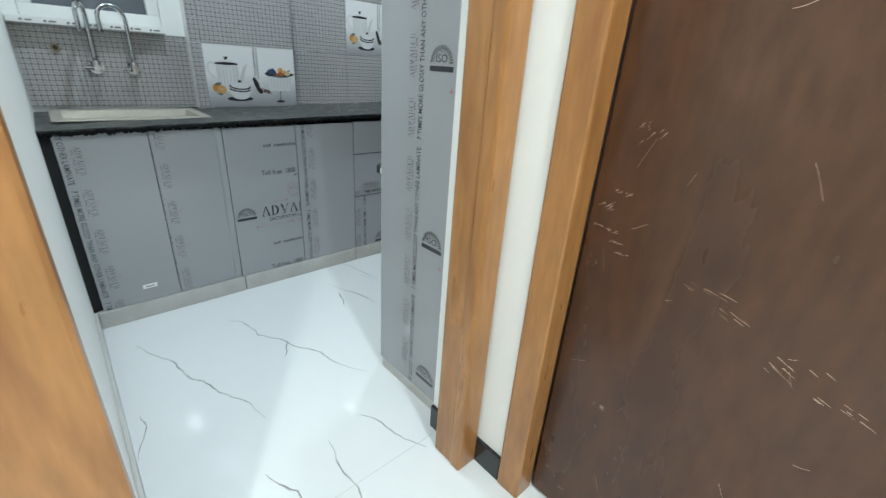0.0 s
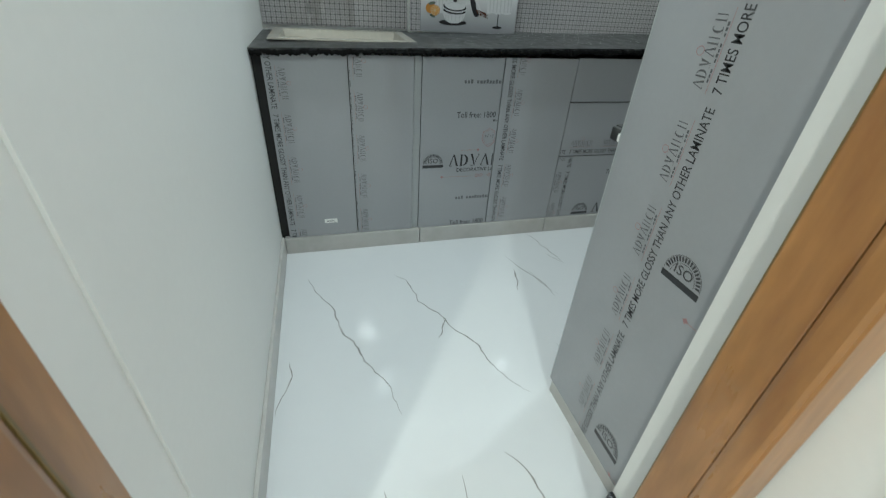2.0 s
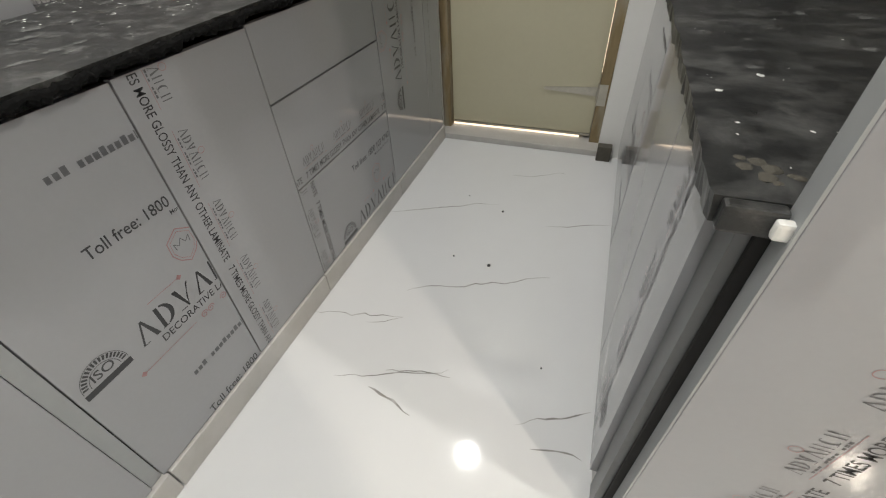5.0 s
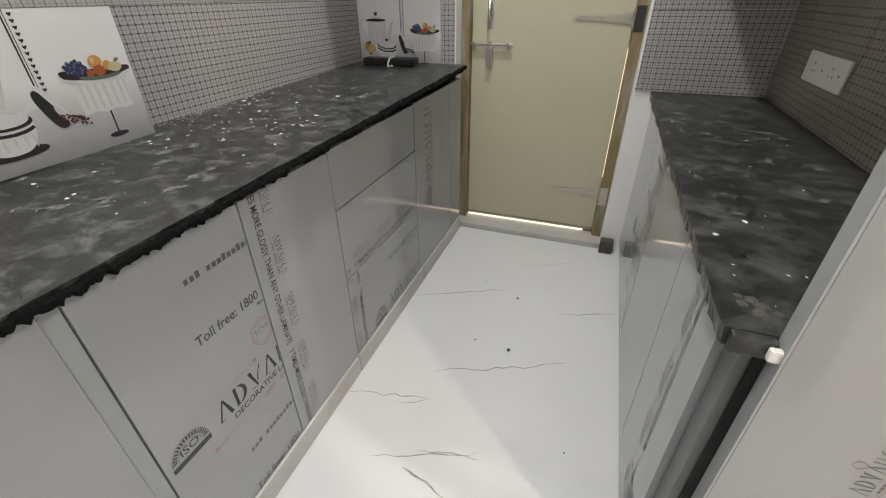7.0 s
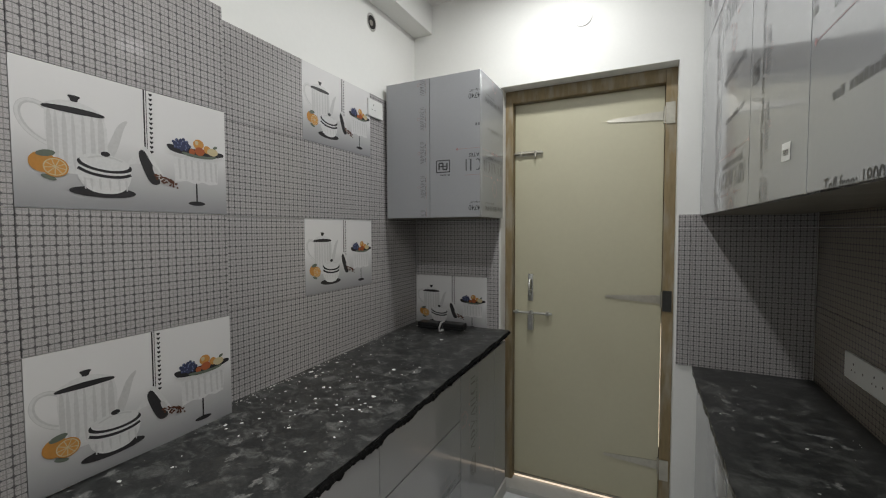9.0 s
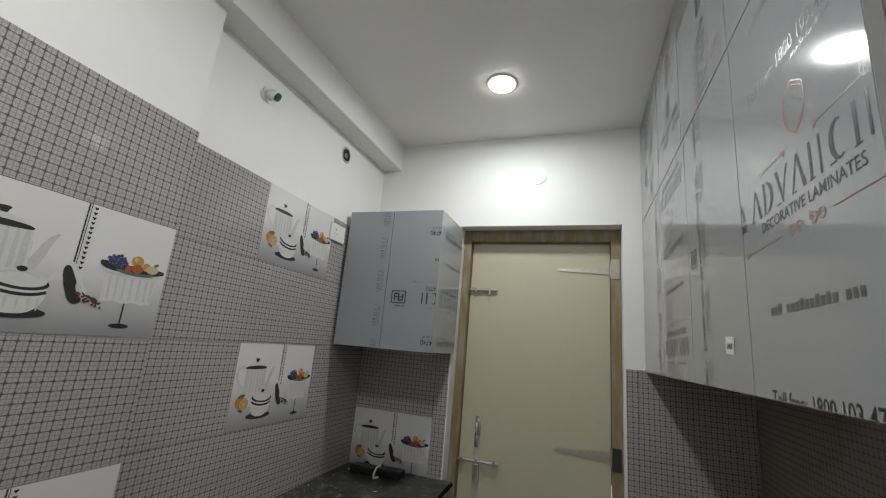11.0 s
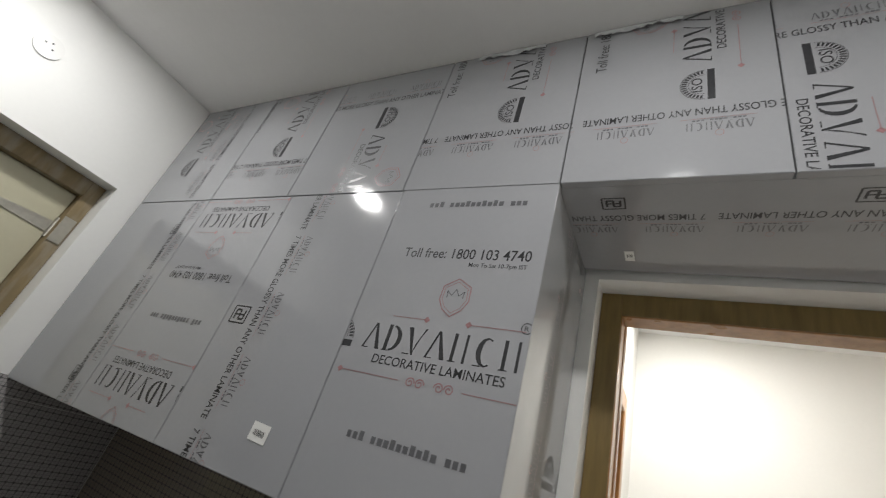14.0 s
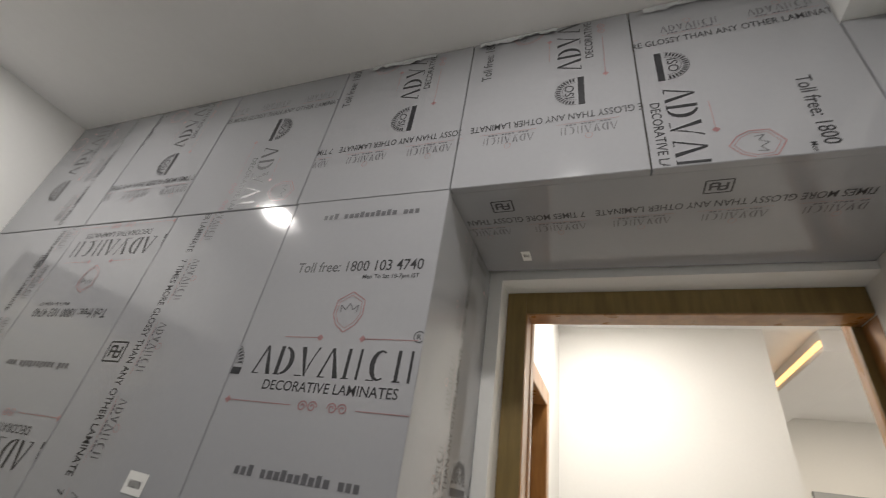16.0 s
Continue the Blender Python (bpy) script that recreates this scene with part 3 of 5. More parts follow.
def east_units():
    p = thing("tall_panel", (1.1, 0.86, 0.0), "tall end panel in printed grey protective film", "panel")
    bm = boxed(0.938, EAST - 0.002, 0.842, 0.872, 0.05, 1.498, 0.0015)
    box(bm, 0.946, EAST - 0.002, 0.842, 0.872, 1.4985, 2.203, 0.0015)
    part("board", bm, M_LAM, p)
    part("foot", boxed(0.945, EAST - 0.002, 0.846, 0.870, 0.0, 0.049), M_CURB, p, "pale plinth strip")
    part("edge_band", boxed(0.9345, 0.9378, 0.8425, 0.8715, 0.05, 1.498), M_LAMEDGE, p, "pale edge band")
    doors = []
    for name, y0, y1, seams in (("base_cabinet", 0.935, 1.718, (0.935, 1.247, 1.718)), ("base_cabinet", 1.724, BACK, (1.724, 2.10, BACK))):
        c = thing(name, (1.1, (y0 + y1) / 2, 0), "base cabinet faced with grey protective film, beside the beige door", "cabinet", "base cabinets")
        part("bottom_panel", boxed(0.915, EAST - 0.01, y0, y1, 0.08, 0.10), M_PLY, c)
        part("side_panel", boxed(0.915, EAST - 0.01, y0, y0 + 0.016, 0.10, 0.79), M_PLY, c)
        part("side_panel", boxed(0.915, EAST - 0.01, y1 - 0.016, y1, 0.10, 0.79), M_PLY, c)
        # black sheet behind these doors too, painting the shade in their seams
        part("front_rail", boxed(0.9134, 0.9138, y0 + 0.001, y1 - 0.001, 0.10, 0.79), M_GAP, c, "added black sheet that puts shade into the door seams")
        for a, b in zip(seams, seams[1:]):
            doors.append(part("door", boxed(0.895, 0.913, a + 0.002, b - 0.002, 0.06, 0.79, 0.0012), M_LAM, c))
        part("plinth", boxed(0.91, 0.95, y0, y1, 0.0, 0.058), M_CURB, c)
    g = thing("filler_post", (0.92, 0.90, 0), "grey filler strip and dark slot beside the tall panel", "filler")
    part("strip", boxed(0.908, 0.928, 0.8815, 0.932, 0.0, 0.79, 0.001), M_FILLER, g)
    # second box is black for the slot's shade, not an opening
    part("slot", boxed(0.922, 0.95, 0.8735, 0.881, 0.0, 0.79), M_GAP, g, "black box standing in for shade in the open slot")
    ups, lofts = [], []
    u = [0.839, 1.23, 1.63, 2.03, BACK - 0.002]
    zb, zs = 1.503, 2.207
    for i, (a, b) in enumerate(zip(u, u[1:])):
        c = thing("wall_cabinet", (1.1, (a + b) / 2, zb), "wall cabinet with glossy grey film-covered door", "cabinet", "wall cabinets")
        s = max(a, 0.878)
        part("bottom_panel", slanted(bmesh.new(), s, b, zb, zb + 0.018, 0.33, 0, 0.019), M_PLY, c, "bare board underside")
        part("top_panel", slanted(bmesh.new(), s, b, zs - 0.022, zs - 0.004, 0.33, 0, 0.019), M_PLY, c)
        part("side_panel", slanted(bmesh.new(), s, s + 0.016, zb + 0.018, zs - 0.022, 0.33, 0, 0.019), M_PLY, c)
        part("side_panel", slanted(bmesh.new(), b - 0.016, b, zb + 0.018, zs - 0.022, 0.33, 0, 0.019), M_PLY, c)
        ups.append((part("door", slanted(bmesh.new(), a + 0.0006, b - 0.0012, zb, zs - (0.005 if i else 0.0028), 0.018, 0.0012), M_LAM, c), a, b))
    v = [0.003, 0.092, 0.453, 0.840, 1.235, 1.655, 2.03, BACK - 0.002]
    for i, (a, b) in enumerate(zip(v, v[1:])):
        c = thing("loft_cabinet", (1.1, (a + b) / 2, zs), "loft cabinet with printed grey film-covered door below the ceiling", "cabinet", "loft cabinets")
        top = 2.533 if i == 0 else CEIL - 0.003
        part("bottom_panel", slanted(bmesh.new(), a, b, zs - 0.001, zs + 0.016, EAST - 0.965, 0, 0.0185), M_LAM, c)
        part("top_panel", slanted(bmesh.new(), a, b, top - 0.016, top, EAST - 0.98, 0, 0.019), M_PLY, c)
        part("side_panel", slanted(bmesh.new(), a, a + 0.012, zs + 0.016, top - 0.016, EAST - 0.98, 0, 0.019), M_PLY, c)
        part("side_panel", slanted(bmesh.new(), b - 0.012, b, zs + 0.016, top - 0.016, EAST - 0.98, 0, 0.019), M_PLY, c)
        lofts.append((part("door", slanted(bmesh.new(), a + 0.0015, b - 0.0015, zs - 0.002, top, 0.018, 0.0012), M_LAM, c), a, b, top))
    return p, doors, ups, lofts


PANEL, RIGHT_DOORS, UPPERS, LOFTS = east_units()


def corner_cabinet():
    c = thing("corner_wall_cabinet", (-0.27, 2.3, 1.5), "small two-door wall cabinet in printed grey film", "cabinet")
    x0, xm, x1, z0, z1, y = -0.528, -0.280, -0.018, 1.505, 2.180, 2.142
    xi = x1 - 0.0175
    part("bottom_panel", boxed(x0, xi, y + 0.019, BACK - 0.009, z0, z0 + 0.016), M_PLY, c)
    part("top_panel", boxed(x0, xi, y + 0.019, BACK - 0.009, z1 - 0.016, z1), M_PLY, c)
    part("side_panel", boxed(x0, x0 + 0.016, y + 0.019, BACK - 0.009, z0 + 0.016, z1 - 0.016), M_PLY, c)
    sd = part("side_panel", boxed(x1 - 0.017, x1 + 0.001, y + 0.0185, BACK - 0.001, z0 + 0.0005, z1 - 0.0005, 0.001), M_LAM, c)
    a = part("door", boxed(x0, xm - 0.0015, y, y + 0.018, z0, z1, 0.0012), M_LAM, c)
    b = part("door", boxed(xm + 0.0015, x1, y, y + 0.018, z0, z1, 0.0012), M_LAM, c)
    return c, a, b, sd


CORNER = corner_cabinet()

# ---- downlights ----
for x, y in ((0.27, 1.975), (0.27, 0.60), (2.25, 0.50)):
    l = thing("downlight", (x, y, CEIL), "round white recessed ceiling downlight, switched on", "ceiling light", "downlights")
    ring = bmesh.new()
    for r0, r1 in ((0.055, 0.068),):
        n = 40
        rings = [[ring.verts.new((x + r * math.cos(2 * math.pi * k / n), y + r * math.sin(2 * math.pi * k / n), z)) for k in range(n)] for r, z in ((r0, CEIL - 0.004), (r0, CEIL - 0.006), (r1, CEIL - 0.005), (r1 + 0.002, CEIL))]
        for q, s in zip(rings, rings[1:]):
            for k in range(n):
                ring.faces.new((q[k], q[(k + 1) % n], s[(k + 1) % n], s[k]))
    part("trim_ring", ring, M_PLASTIC, l, smooth=True)
    dome = bmesh.new()
    rows = [[dome.verts.new((x + r * math.cos(6.28319 * k / 40), y + r * math.sin(6.28319 * k / 40), CEIL - h)) for k in range(40)] for r, h in ((0.0555, 0.002), (0.0555, 0.012), (0.052, 0.0145), (0.030, 0.0155))]
    for q, p in zip(rows, rows[1:]):
        for k in range(40):
            dome.faces.new((q[k], q[(k + 1) % 40], p[(k + 1) % 40], p[k]))
    dome.faces.new(rows[-1])
    part("diffuser", dome, M_LAMP, l, "glowing diffuser", True)


# ---- wall tiles ----
TILE_MESH = {}
ROW0, ROWH = 0.87, 0.311


def tile(parent, mat, axis, plane, u0, u1, z0, z1, face):
    """One wall tile, 8 mm thick with a softened edge; alike tiles share a mesh."""
    w, h = round(u1 - u0 - 0.0016, 4), round(z1 - z0 - 0.0016, 4)
    key = (w, h, axis, face, mat.name)
    if key not in TILE_MESH:
        bm = bmesh.new()
        if axis == "y":
            box(bm, 0, 0.008 * face, 0, w, 0, h)
        else:
            box(bm, 0, w, 0, 0.008 * face, 0, h)
        TILE_MESH[key] = to_mesh("tile", bm, mat)
    ob = new("tile", TILE_MESH[key])
    place = (plane, u0 + 0.0008, z0 + 0.0008) if axis == "y" else (u0 + 0.0008, plane, z0 + 0.0008)
    ob.parent = parent
    ob.matrix_parent_inverse = parent.matrix_basis.inverted()
    ob.matrix_basis = Matrix.Translation(place)
    return ob


def cells(lo, hi, step, start):
    """Joint positions between lo and hi, starting from one known joint."""
    k = math.ceil((lo - start) / step - 1e-6)
    cuts = [lo]
    while start + k * step < hi - 0.01:
        if start + k * step > lo + 0.01:
            cuts.append(start + k * step)
        k += 1
    return list(zip(cuts, cuts[1:] + [hi]))


PICTURES = []


def tiled(name, label, axis, plane, face, lo, hi, start, z_lo, z_hi, mat, pics=(), row0=ROW0, step=0.45):
    w = thing(name, (plane, lo, z_lo) if axis == "y" else (lo, plane, z_lo), label, "wall tiles", kind="structure")
    r = 0
    z = row0
    while z < z_hi - 0.01:
        for a, b in cells(lo, hi, step, start):
            if (r, round(a, 2)) in pics:
                PICTURES.append((w, axis, plane, face, a, b, z, min(z + ROWH, z_hi)))
            else:
                tile(w, mat, axis, plane, a, b, max(z, z_lo), min(z + ROWH, z_hi), face)
        z += ROWH
        r += 1
    return w


GREY = "glossy grey wall tiles with a woven grid print"
tiled("tiles_bay", GREY, "y", WEST, 1, 0.002, 0.655, 0.205, 0.86, 1.205, M_TILE_Y)
tiled("tiles_column", GREY + " and kitchenware pictures", "y", COL, 1, 0.655, 1.185, 0.705, 0.86, 2.114, M_TILE_Y, {(0, 0.7), (2, 0.7), (0, 0.71), (2, 0.71)}, ROW0, 0.478)
tiled("tiles_west", GREY + " and kitchenware pictures", "y", WEST, 1, 1.187, BACK - 0.009, 1.575, 0.86, 2.114, M_TILE_Y, {(1, 1.58), (3, 1.58), (1, 1.57), (3, 1.57)})
tiled("tiles_back_left", GREY + " below the corner cabinet", "x", BACK, -1, WEST + 0.008, -0.035, -0.555, 0.87, 1.53, M_TILE_X, {(0, round(WEST + 0.008, 2))})
tiled("tiles_back_right", GREY + " above the worktop", "x", BACK, -1, 0.808, EAST - 0.009, 0.86, 0.80, 1.51, M_TILE_X, (), 0.826)
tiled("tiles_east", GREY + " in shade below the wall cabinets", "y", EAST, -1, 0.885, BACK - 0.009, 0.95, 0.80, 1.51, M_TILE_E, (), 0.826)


def flat(bm, pts, h):
    """A flat printed shape, h above the tile's face."""
    vs = [bm.verts.new((x, y, h)) for x, y in pts]
    bm.faces.new(vs)
    return bm


def oval(bm, cx, cy, rx, ry, h, tilt=0.0, n=28, a0=0.0, a1=360.0):
    c, s = math.cos(radians(tilt)), math.sin(radians(tilt))
    full = abs(a1 - a0) >= 360
    angles = [radians(a0 + (a1 - a0) * k / (n if full else n - 1)) for k in range(n)]
    return flat(bm, [(cx + rx * math.cos(a) * c - ry * math.sin(a) * s, cy + rx * math.cos(a) * s + ry * math.sin(a) * c) for a in angles], h)


def stripe(bm, pts, width, h):
    """A printed line of even width along a few points."""
    pts = [Vector((*p, 0)) for p in pts]
    left, right = [], []
    for i, p in enumerate(pts):
        d = (pts[min(i + 1, len(pts) - 1)] - pts[max(i - 1, 0)]).normalized()
        n = Vector((-d.y, d.x, 0)) * width / 2
        left.append(bm.verts.new((p.x + n.x, p.y + n.y, h)))
        right.append(bm.verts.new((p.x - n.x, p.y - n.y, h)))
    for i in range(len(pts) - 1):
        bm.faces.new((left[i], left[i + 1], right[i + 1], right[i]))
    return bm


def arc_points(cx, cy, rx, ry, a0, a1, n=14):
    return [(cx + rx * math.cos(radians(a0 + (a1 - a0) * k / (n - 1))), cy + ry * math.sin(radians(a0 + (a1 - a0) * k / (n - 1)))) for k in range(n)]


def ink(name, colour, rough=0.22):
    return material(name, colour, rough, grain=0.12, scale=150)


INK_PORCELAIN = ink("print_porcelain", (0.61, 0.605, 0.605))
INK_SHADE = ink("print_shade", (0.52, 0.515, 0.515))
INK_BLACK = ink("print_black", (0.035, 0.033, 0.035))
INK_ORANGE = ink("print_orange", (0.52, 0.26, 0.075))
INK_PEEL = ink("print_peel", (0.46, 0.22, 0.055))
INK_BLUE = ink("print_blue", (0.05, 0.058, 0.11))
INK_BLOOM = ink("print_bloom", (0.15, 0.17, 0.30))
INK_RED = ink("print_red", (0.34, 0.10, 0.04))
INK_CREAM = ink("print_cream", (0.52, 0.44, 0.27))
INK_BEAN = ink("print_bean", (0.10, 0.045, 0.03))
INK_LEAF = ink("print_leaf", (0.13, 0.15, 0.12))
PIC_MESHES = {}


def picture_parts(h):
    """The printed kitchenware of one picture tile, as named flat meshes in the tile's frame, 0.45 m wide."""
    made = []

    def add(name, mat, draw):
        bm = bmesh.new()
        draw(bm)
        made.append((name, to_mesh(name, bm, mat)))

    def P(x, y):
        return ((x - 260) / 338 * 0.45, (585 - y) / 255 * 0.31)

    def S(*pts):
        return [P(*p) for p in pts]

    def R(*pts):
        """A rounded outline: corners cut twice."""
        q = [P(*p) for p in pts]
        for _ in range(2):
            q = [c for a, b in zip(q, q[1:] + q[:1]) for c in ((a[0] * 0.75 + b[0] * 0.25, a[1] * 0.75 + b[1] * 0.25), (a[0] * 0.25 + b[0] * 0.75, a[1] * 0.25 + b[1] * 0.75))]
        return q

    def L(*pts):
        """A rounded open line."""
        q = [P(*p) for p in pts]
        for _ in range(2):
            q = q[:1] + [c for a, b in zip(q, q[1:]) for c in ((a[0] * 0.75 + b[0] * 0.25, a[1] * 0.75 + b[1] * 0.25), (a[0] * 0.25 + b[0] * 0.75, a[1] * 0.25 + b[1] * 0.75))] + q[-1:]
        return q

    f = 0.0083
    d = 0.00022
    add("handle", INK_SHADE, lambda b: stripe(b, L((305, 412), (288, 400), (272, 404), (266, 422), (272, 444), (286, 462), (306, 474)), 0.010, f))
    add("handle_light", INK_PORCELAIN, lambda b: stripe(b, L((305, 411), (288, 399), (271, 403), (265, 422), (271, 445), (286, 463), (306, 475)), 0.005, f + 0.5 * d))
    add("spout", INK_SHADE, lambda b: flat(b, R((370, 482), (384, 446), (394, 416), (408, 402), (411, 405), (404, 420), (396, 456), (388, 480), (378, 498)), f))
    add("teapot", INK_PORCELAIN, lambda b: flat(b, S((298, 404), (374, 404), (379, 430), (379, 470), (375, 500), (366, 520), (312, 520), (304, 500), (299, 470), (297, 430)), f + d))

    def flutes(b):
        for k, x in enumerate((300, 309, 319, 331, 344, 356, 366)):
            w = (5, 3, 4, 2.5, 3, 4, 7)[k]
            flat(b, R((x, 409), (x + w, 409), (x + w + 2, 450), (x + w + 1, 500), (x + 3, 517), (x, 500), (x - 1, 450)), f + 2 * d)
    add("fluting", INK_SHADE, flutes)
    add("lid", INK_PORCELAIN, lambda b: flat(b, R((293, 404), (304, 395), (322, 387), (345, 387), (364, 395), (377, 404)), f + 2 * d))

    def black(b):
        flat(b, R((294, 402), (314, 399), (335, 398), (358, 399), (376, 402), (376, 408), (358, 409), (335, 410), (312, 409), (294, 408)), f + 3 * d)
        flat(b, R((325, 376), (345, 376), (340, 383), (340, 388), (330, 388), (330, 383)), f + 3 * d)
        oval(b, *P(372, 550), 0.064, 0.013, f + 3 * d)
        oval(b, *P(532, 562), 0.023, 0.006, f + 3 * d)
        stripe(b, S((532, 515), (532, 560)), 0.004, f + 3 * d)
        flat(b, R((424, 464), (434, 452), (446, 478), (462, 510), (462, 526), (446, 528), (434, 500)), f + 3 * d)
        flat(b, S((436.5, 330), (439, 330), (439, 470), (436.5, 470)), f + d)
        flat(b, S((441, 330), (442.2, 330), (442.2, 470), (441, 470)), f + d)
        for k in range(13):
            x, y = P(449, 338 + k * 10)
            flat(b, [(x - 0.0042, y + 0.0012), (x - 0.0036, y + 0.0036), (x - 0.0016, y + 0.004), (x, y + 0.0024), (x + 0.0016, y + 0.004), (x + 0.0036, y + 0.0036), (x + 0.0042, y + 0.0012), (x, y - 0.004)], f + 2 * d)
    add("black_details", INK_BLACK, black)

    def bowl(b):
        flat(b, R((336, 500), (375, 494), (413, 500), (414, 520), (406, 542), (390, 553), (360, 553), (344, 542), (335, 522)), f + 4 * d)
        oval(b, *P(375, 492), 0.048, 0.018, f + 6 * d, -4)
        flat(b, R((404, 494), (414, 478), (430, 452), (440, 446), (456, 480), (474, 518), (452, 522), (440, 492), (424, 484)), f + 2.5 * d)
    add("sugar_bowl", INK_PORCELAIN, bowl)

    def bands(b):
        oval(b, *P(375, 497), 0.053, 0.018, f + 5 * d, -4)
        stripe(b, L((336, 507), (352, 516), (378, 520), (400, 518), (413, 512)), 0.007, f + 5 * d)
        oval(b, *P(375, 476), 0.009, 0.006, f + 7 * d)
    add("bowl_bands", INK_BLACK, bands)

    def bowl_shade(b):
        for x in (343, 352, 364, 378, 392, 403):
            flat(b, R((x, 524), (x + 4, 525), (x + 4, 540), (x + 3, 549), (x + 1, 540)), f + 5 * d)
        stripe(b, L((350, 487), (366, 481), (384, 481), (400, 487)), 0.004, f + 6.5 * d)
        oval(b, *P(456, 500), 0.006, 0.018, f + 3.2 * d, 24)
    add("bowl_shading", INK_SHADE, bowl_shade)
    add("orange", INK_PEEL, lambda b: (oval(b, *P(293, 504), 0.022, 0.022, f + 4 * d), oval(b, *P(308, 511), 0.0225, 0.0215, f + 5 * d)))
    add("orange_pith", INK_CREAM, lambda b: oval(b, *P(308, 511), 0.0197, 0.0187, f + 5.6 * d))

    def flesh(b):
        for k in range(9):
            a = k * 40 + 8
            cx, cy = P(308, 511)
            flat(b, [(cx + 0.0022 * math.cos(radians(a)), cy + 0.0022 * math.sin(radians(a)))] + arc_points(cx, cy, 0.0175, 0.0167, a - 17, a + 17, 6), f + 6.2 * d)
    add("orange_flesh", INK_ORANGE, flesh)
    add("leaf", INK_LEAF, lambda b: (oval(b, *P(297, 488), 0.016, 0.007, f + 5 * d, 12), oval(b, *P(300, 530), 0.013, 0.005, f + 3 * d, -20)))
    add("cloth_stand", INK_PORCELAIN, lambda b: flat(b, S((488, 456), (582, 456), (578, 512), (560, 516), (545, 511), (530, 517), (512, 511), (490, 516)), f + d))

    def folds(b):
        for x in (496, 508, 521, 534, 548, 561, 572):
            flat(b, S((x, 462), (x + 5, 462), (x + 6, 508), (x + 2, 508)), f + 2 * d)
    add("cloth_folds", INK_SHADE, folds)
    add("plate", INK_BLACK, lambda b: flat(b, R((472, 432), (500, 434), (560, 436), (596, 434), (590, 449), (564, 458), (506, 458), (482, 449)), f + 3 * d))
    add("plate_face", INK_PORCELAIN, lambda b: flat(b, R((476, 444), (494, 451), (534, 453), (574, 450), (594, 442), (586, 453), (562, 460), (508, 460), (484, 453)), f + 4 * d))

    def grapes(b):
        oval(b, *P(504, 433), 0.017, 0.011, f + 4.5 * d)
        rnd = random.Random(5)
        for k in range(26):
            a, q = k * 2.4, math.sqrt(k / 26)
            oval(b, *P(504 + 17 * q * math.cos(a), 430 + 13 * q * math.sin(a)), 0.0042, 0.0042, f + 5 * d + k * 0.00001, 0, 14)
    add("grapes", INK_BLUE, grapes)

    def shine(b):
        for k in range(0, 26, 2):
            a, q = k * 2.4, math.sqrt(k / 26)
            oval(b, *P(503 + 17 * q * math.cos(a), 429 + 13 * q * math.sin(a)), 0.0019, 0.0019, f + 6.4 * d, 0, 10)
    add("grape_bloom", INK_BLOOM, shine)
    add("peach", INK_ORANGE, lambda b: (oval(b, *P(538, 423), 0.015, 0.014, f + 6 * d, 10), oval(b, *P(556, 432), 0.010, 0.011, f + 6.3 * d)))
    add("pear", INK_CREAM, lambda b: (oval(b, *P(568, 436), 0.016, 0.011, f + 6.5 * d), oval(b, *P(534, 420), 0.005, 0.006, f + 6.6 * d)))
    add("apple", INK_RED, lambda b: (oval(b, *P(540, 439), 0.014, 0.012, f + 7 * d), oval(b, *P(524, 443), 0.008, 0.009, f + 6.8 * d)))
    add("fruit_shade", INK_LEAF, lambda b: (flat(b, R((500, 444), (540, 450), (580, 445), (570, 453), (540, 456), (508, 453)), f + 7.5 * d), oval(b, *P(574, 424), 0.007, 0.004, f + 7 * d, 30)))

    def beans(b):
        rnd = random.Random(6)
        for k in range(46):
            t = rnd.random()
            oval(b, *P(452 + 42 * t, 508 + 16 * t + rnd.uniform(-7, 7)), 0.0034, 0.0022, f + 5 * d + k * 0.00001, rnd.uniform(0, 180), 8)
    add("coffee_beans", INK_BEAN, beans)
    return made


def picture_tile(parent, axis, plane, face, a, b, z0, z1):
    w, h = b - a - 0.0016, z1 - z0 - 0.0016
    key = (round(w, 3), round(h, 3))
    if "prints" not in PIC_MESHES:
        PIC_MESHES["prints"] = picture_parts(0.31)
    if key not in PIC_MESHES:
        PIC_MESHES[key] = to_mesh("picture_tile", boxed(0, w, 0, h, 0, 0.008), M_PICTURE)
    ob = new("picture_tile", PIC_MESHES[key])
    if axis == "y":
        m = Matrix(((0, 0, 1, plane), (1, 0, 0, a + 0.0008), (0, 1, 0, z0 + 0.0008), (0, 0, 0, 1)))
    else:
        m = Matrix(((1, 0, 0, a + 0.0008), (0, 0, -1, plane), (0, 1, 0, z0 + 0.0008), (0, 0, 0, 1)))
    ob.parent = parent
    ob.matrix_parent_inverse = parent.matrix_basis.inverted()
    ob.matrix_basis = m
    for name, data in PIC_MESHES["prints"]:
        c = new(name, data)
        c.parent = ob
        c.matrix_basis = Matrix.Diagonal((w / 0.45, h / 0.31, 1, 1))


for args in PICTURES:
    picture_tile(*args)

# ---- printed protective film ----
TEXT_CACHE = {}


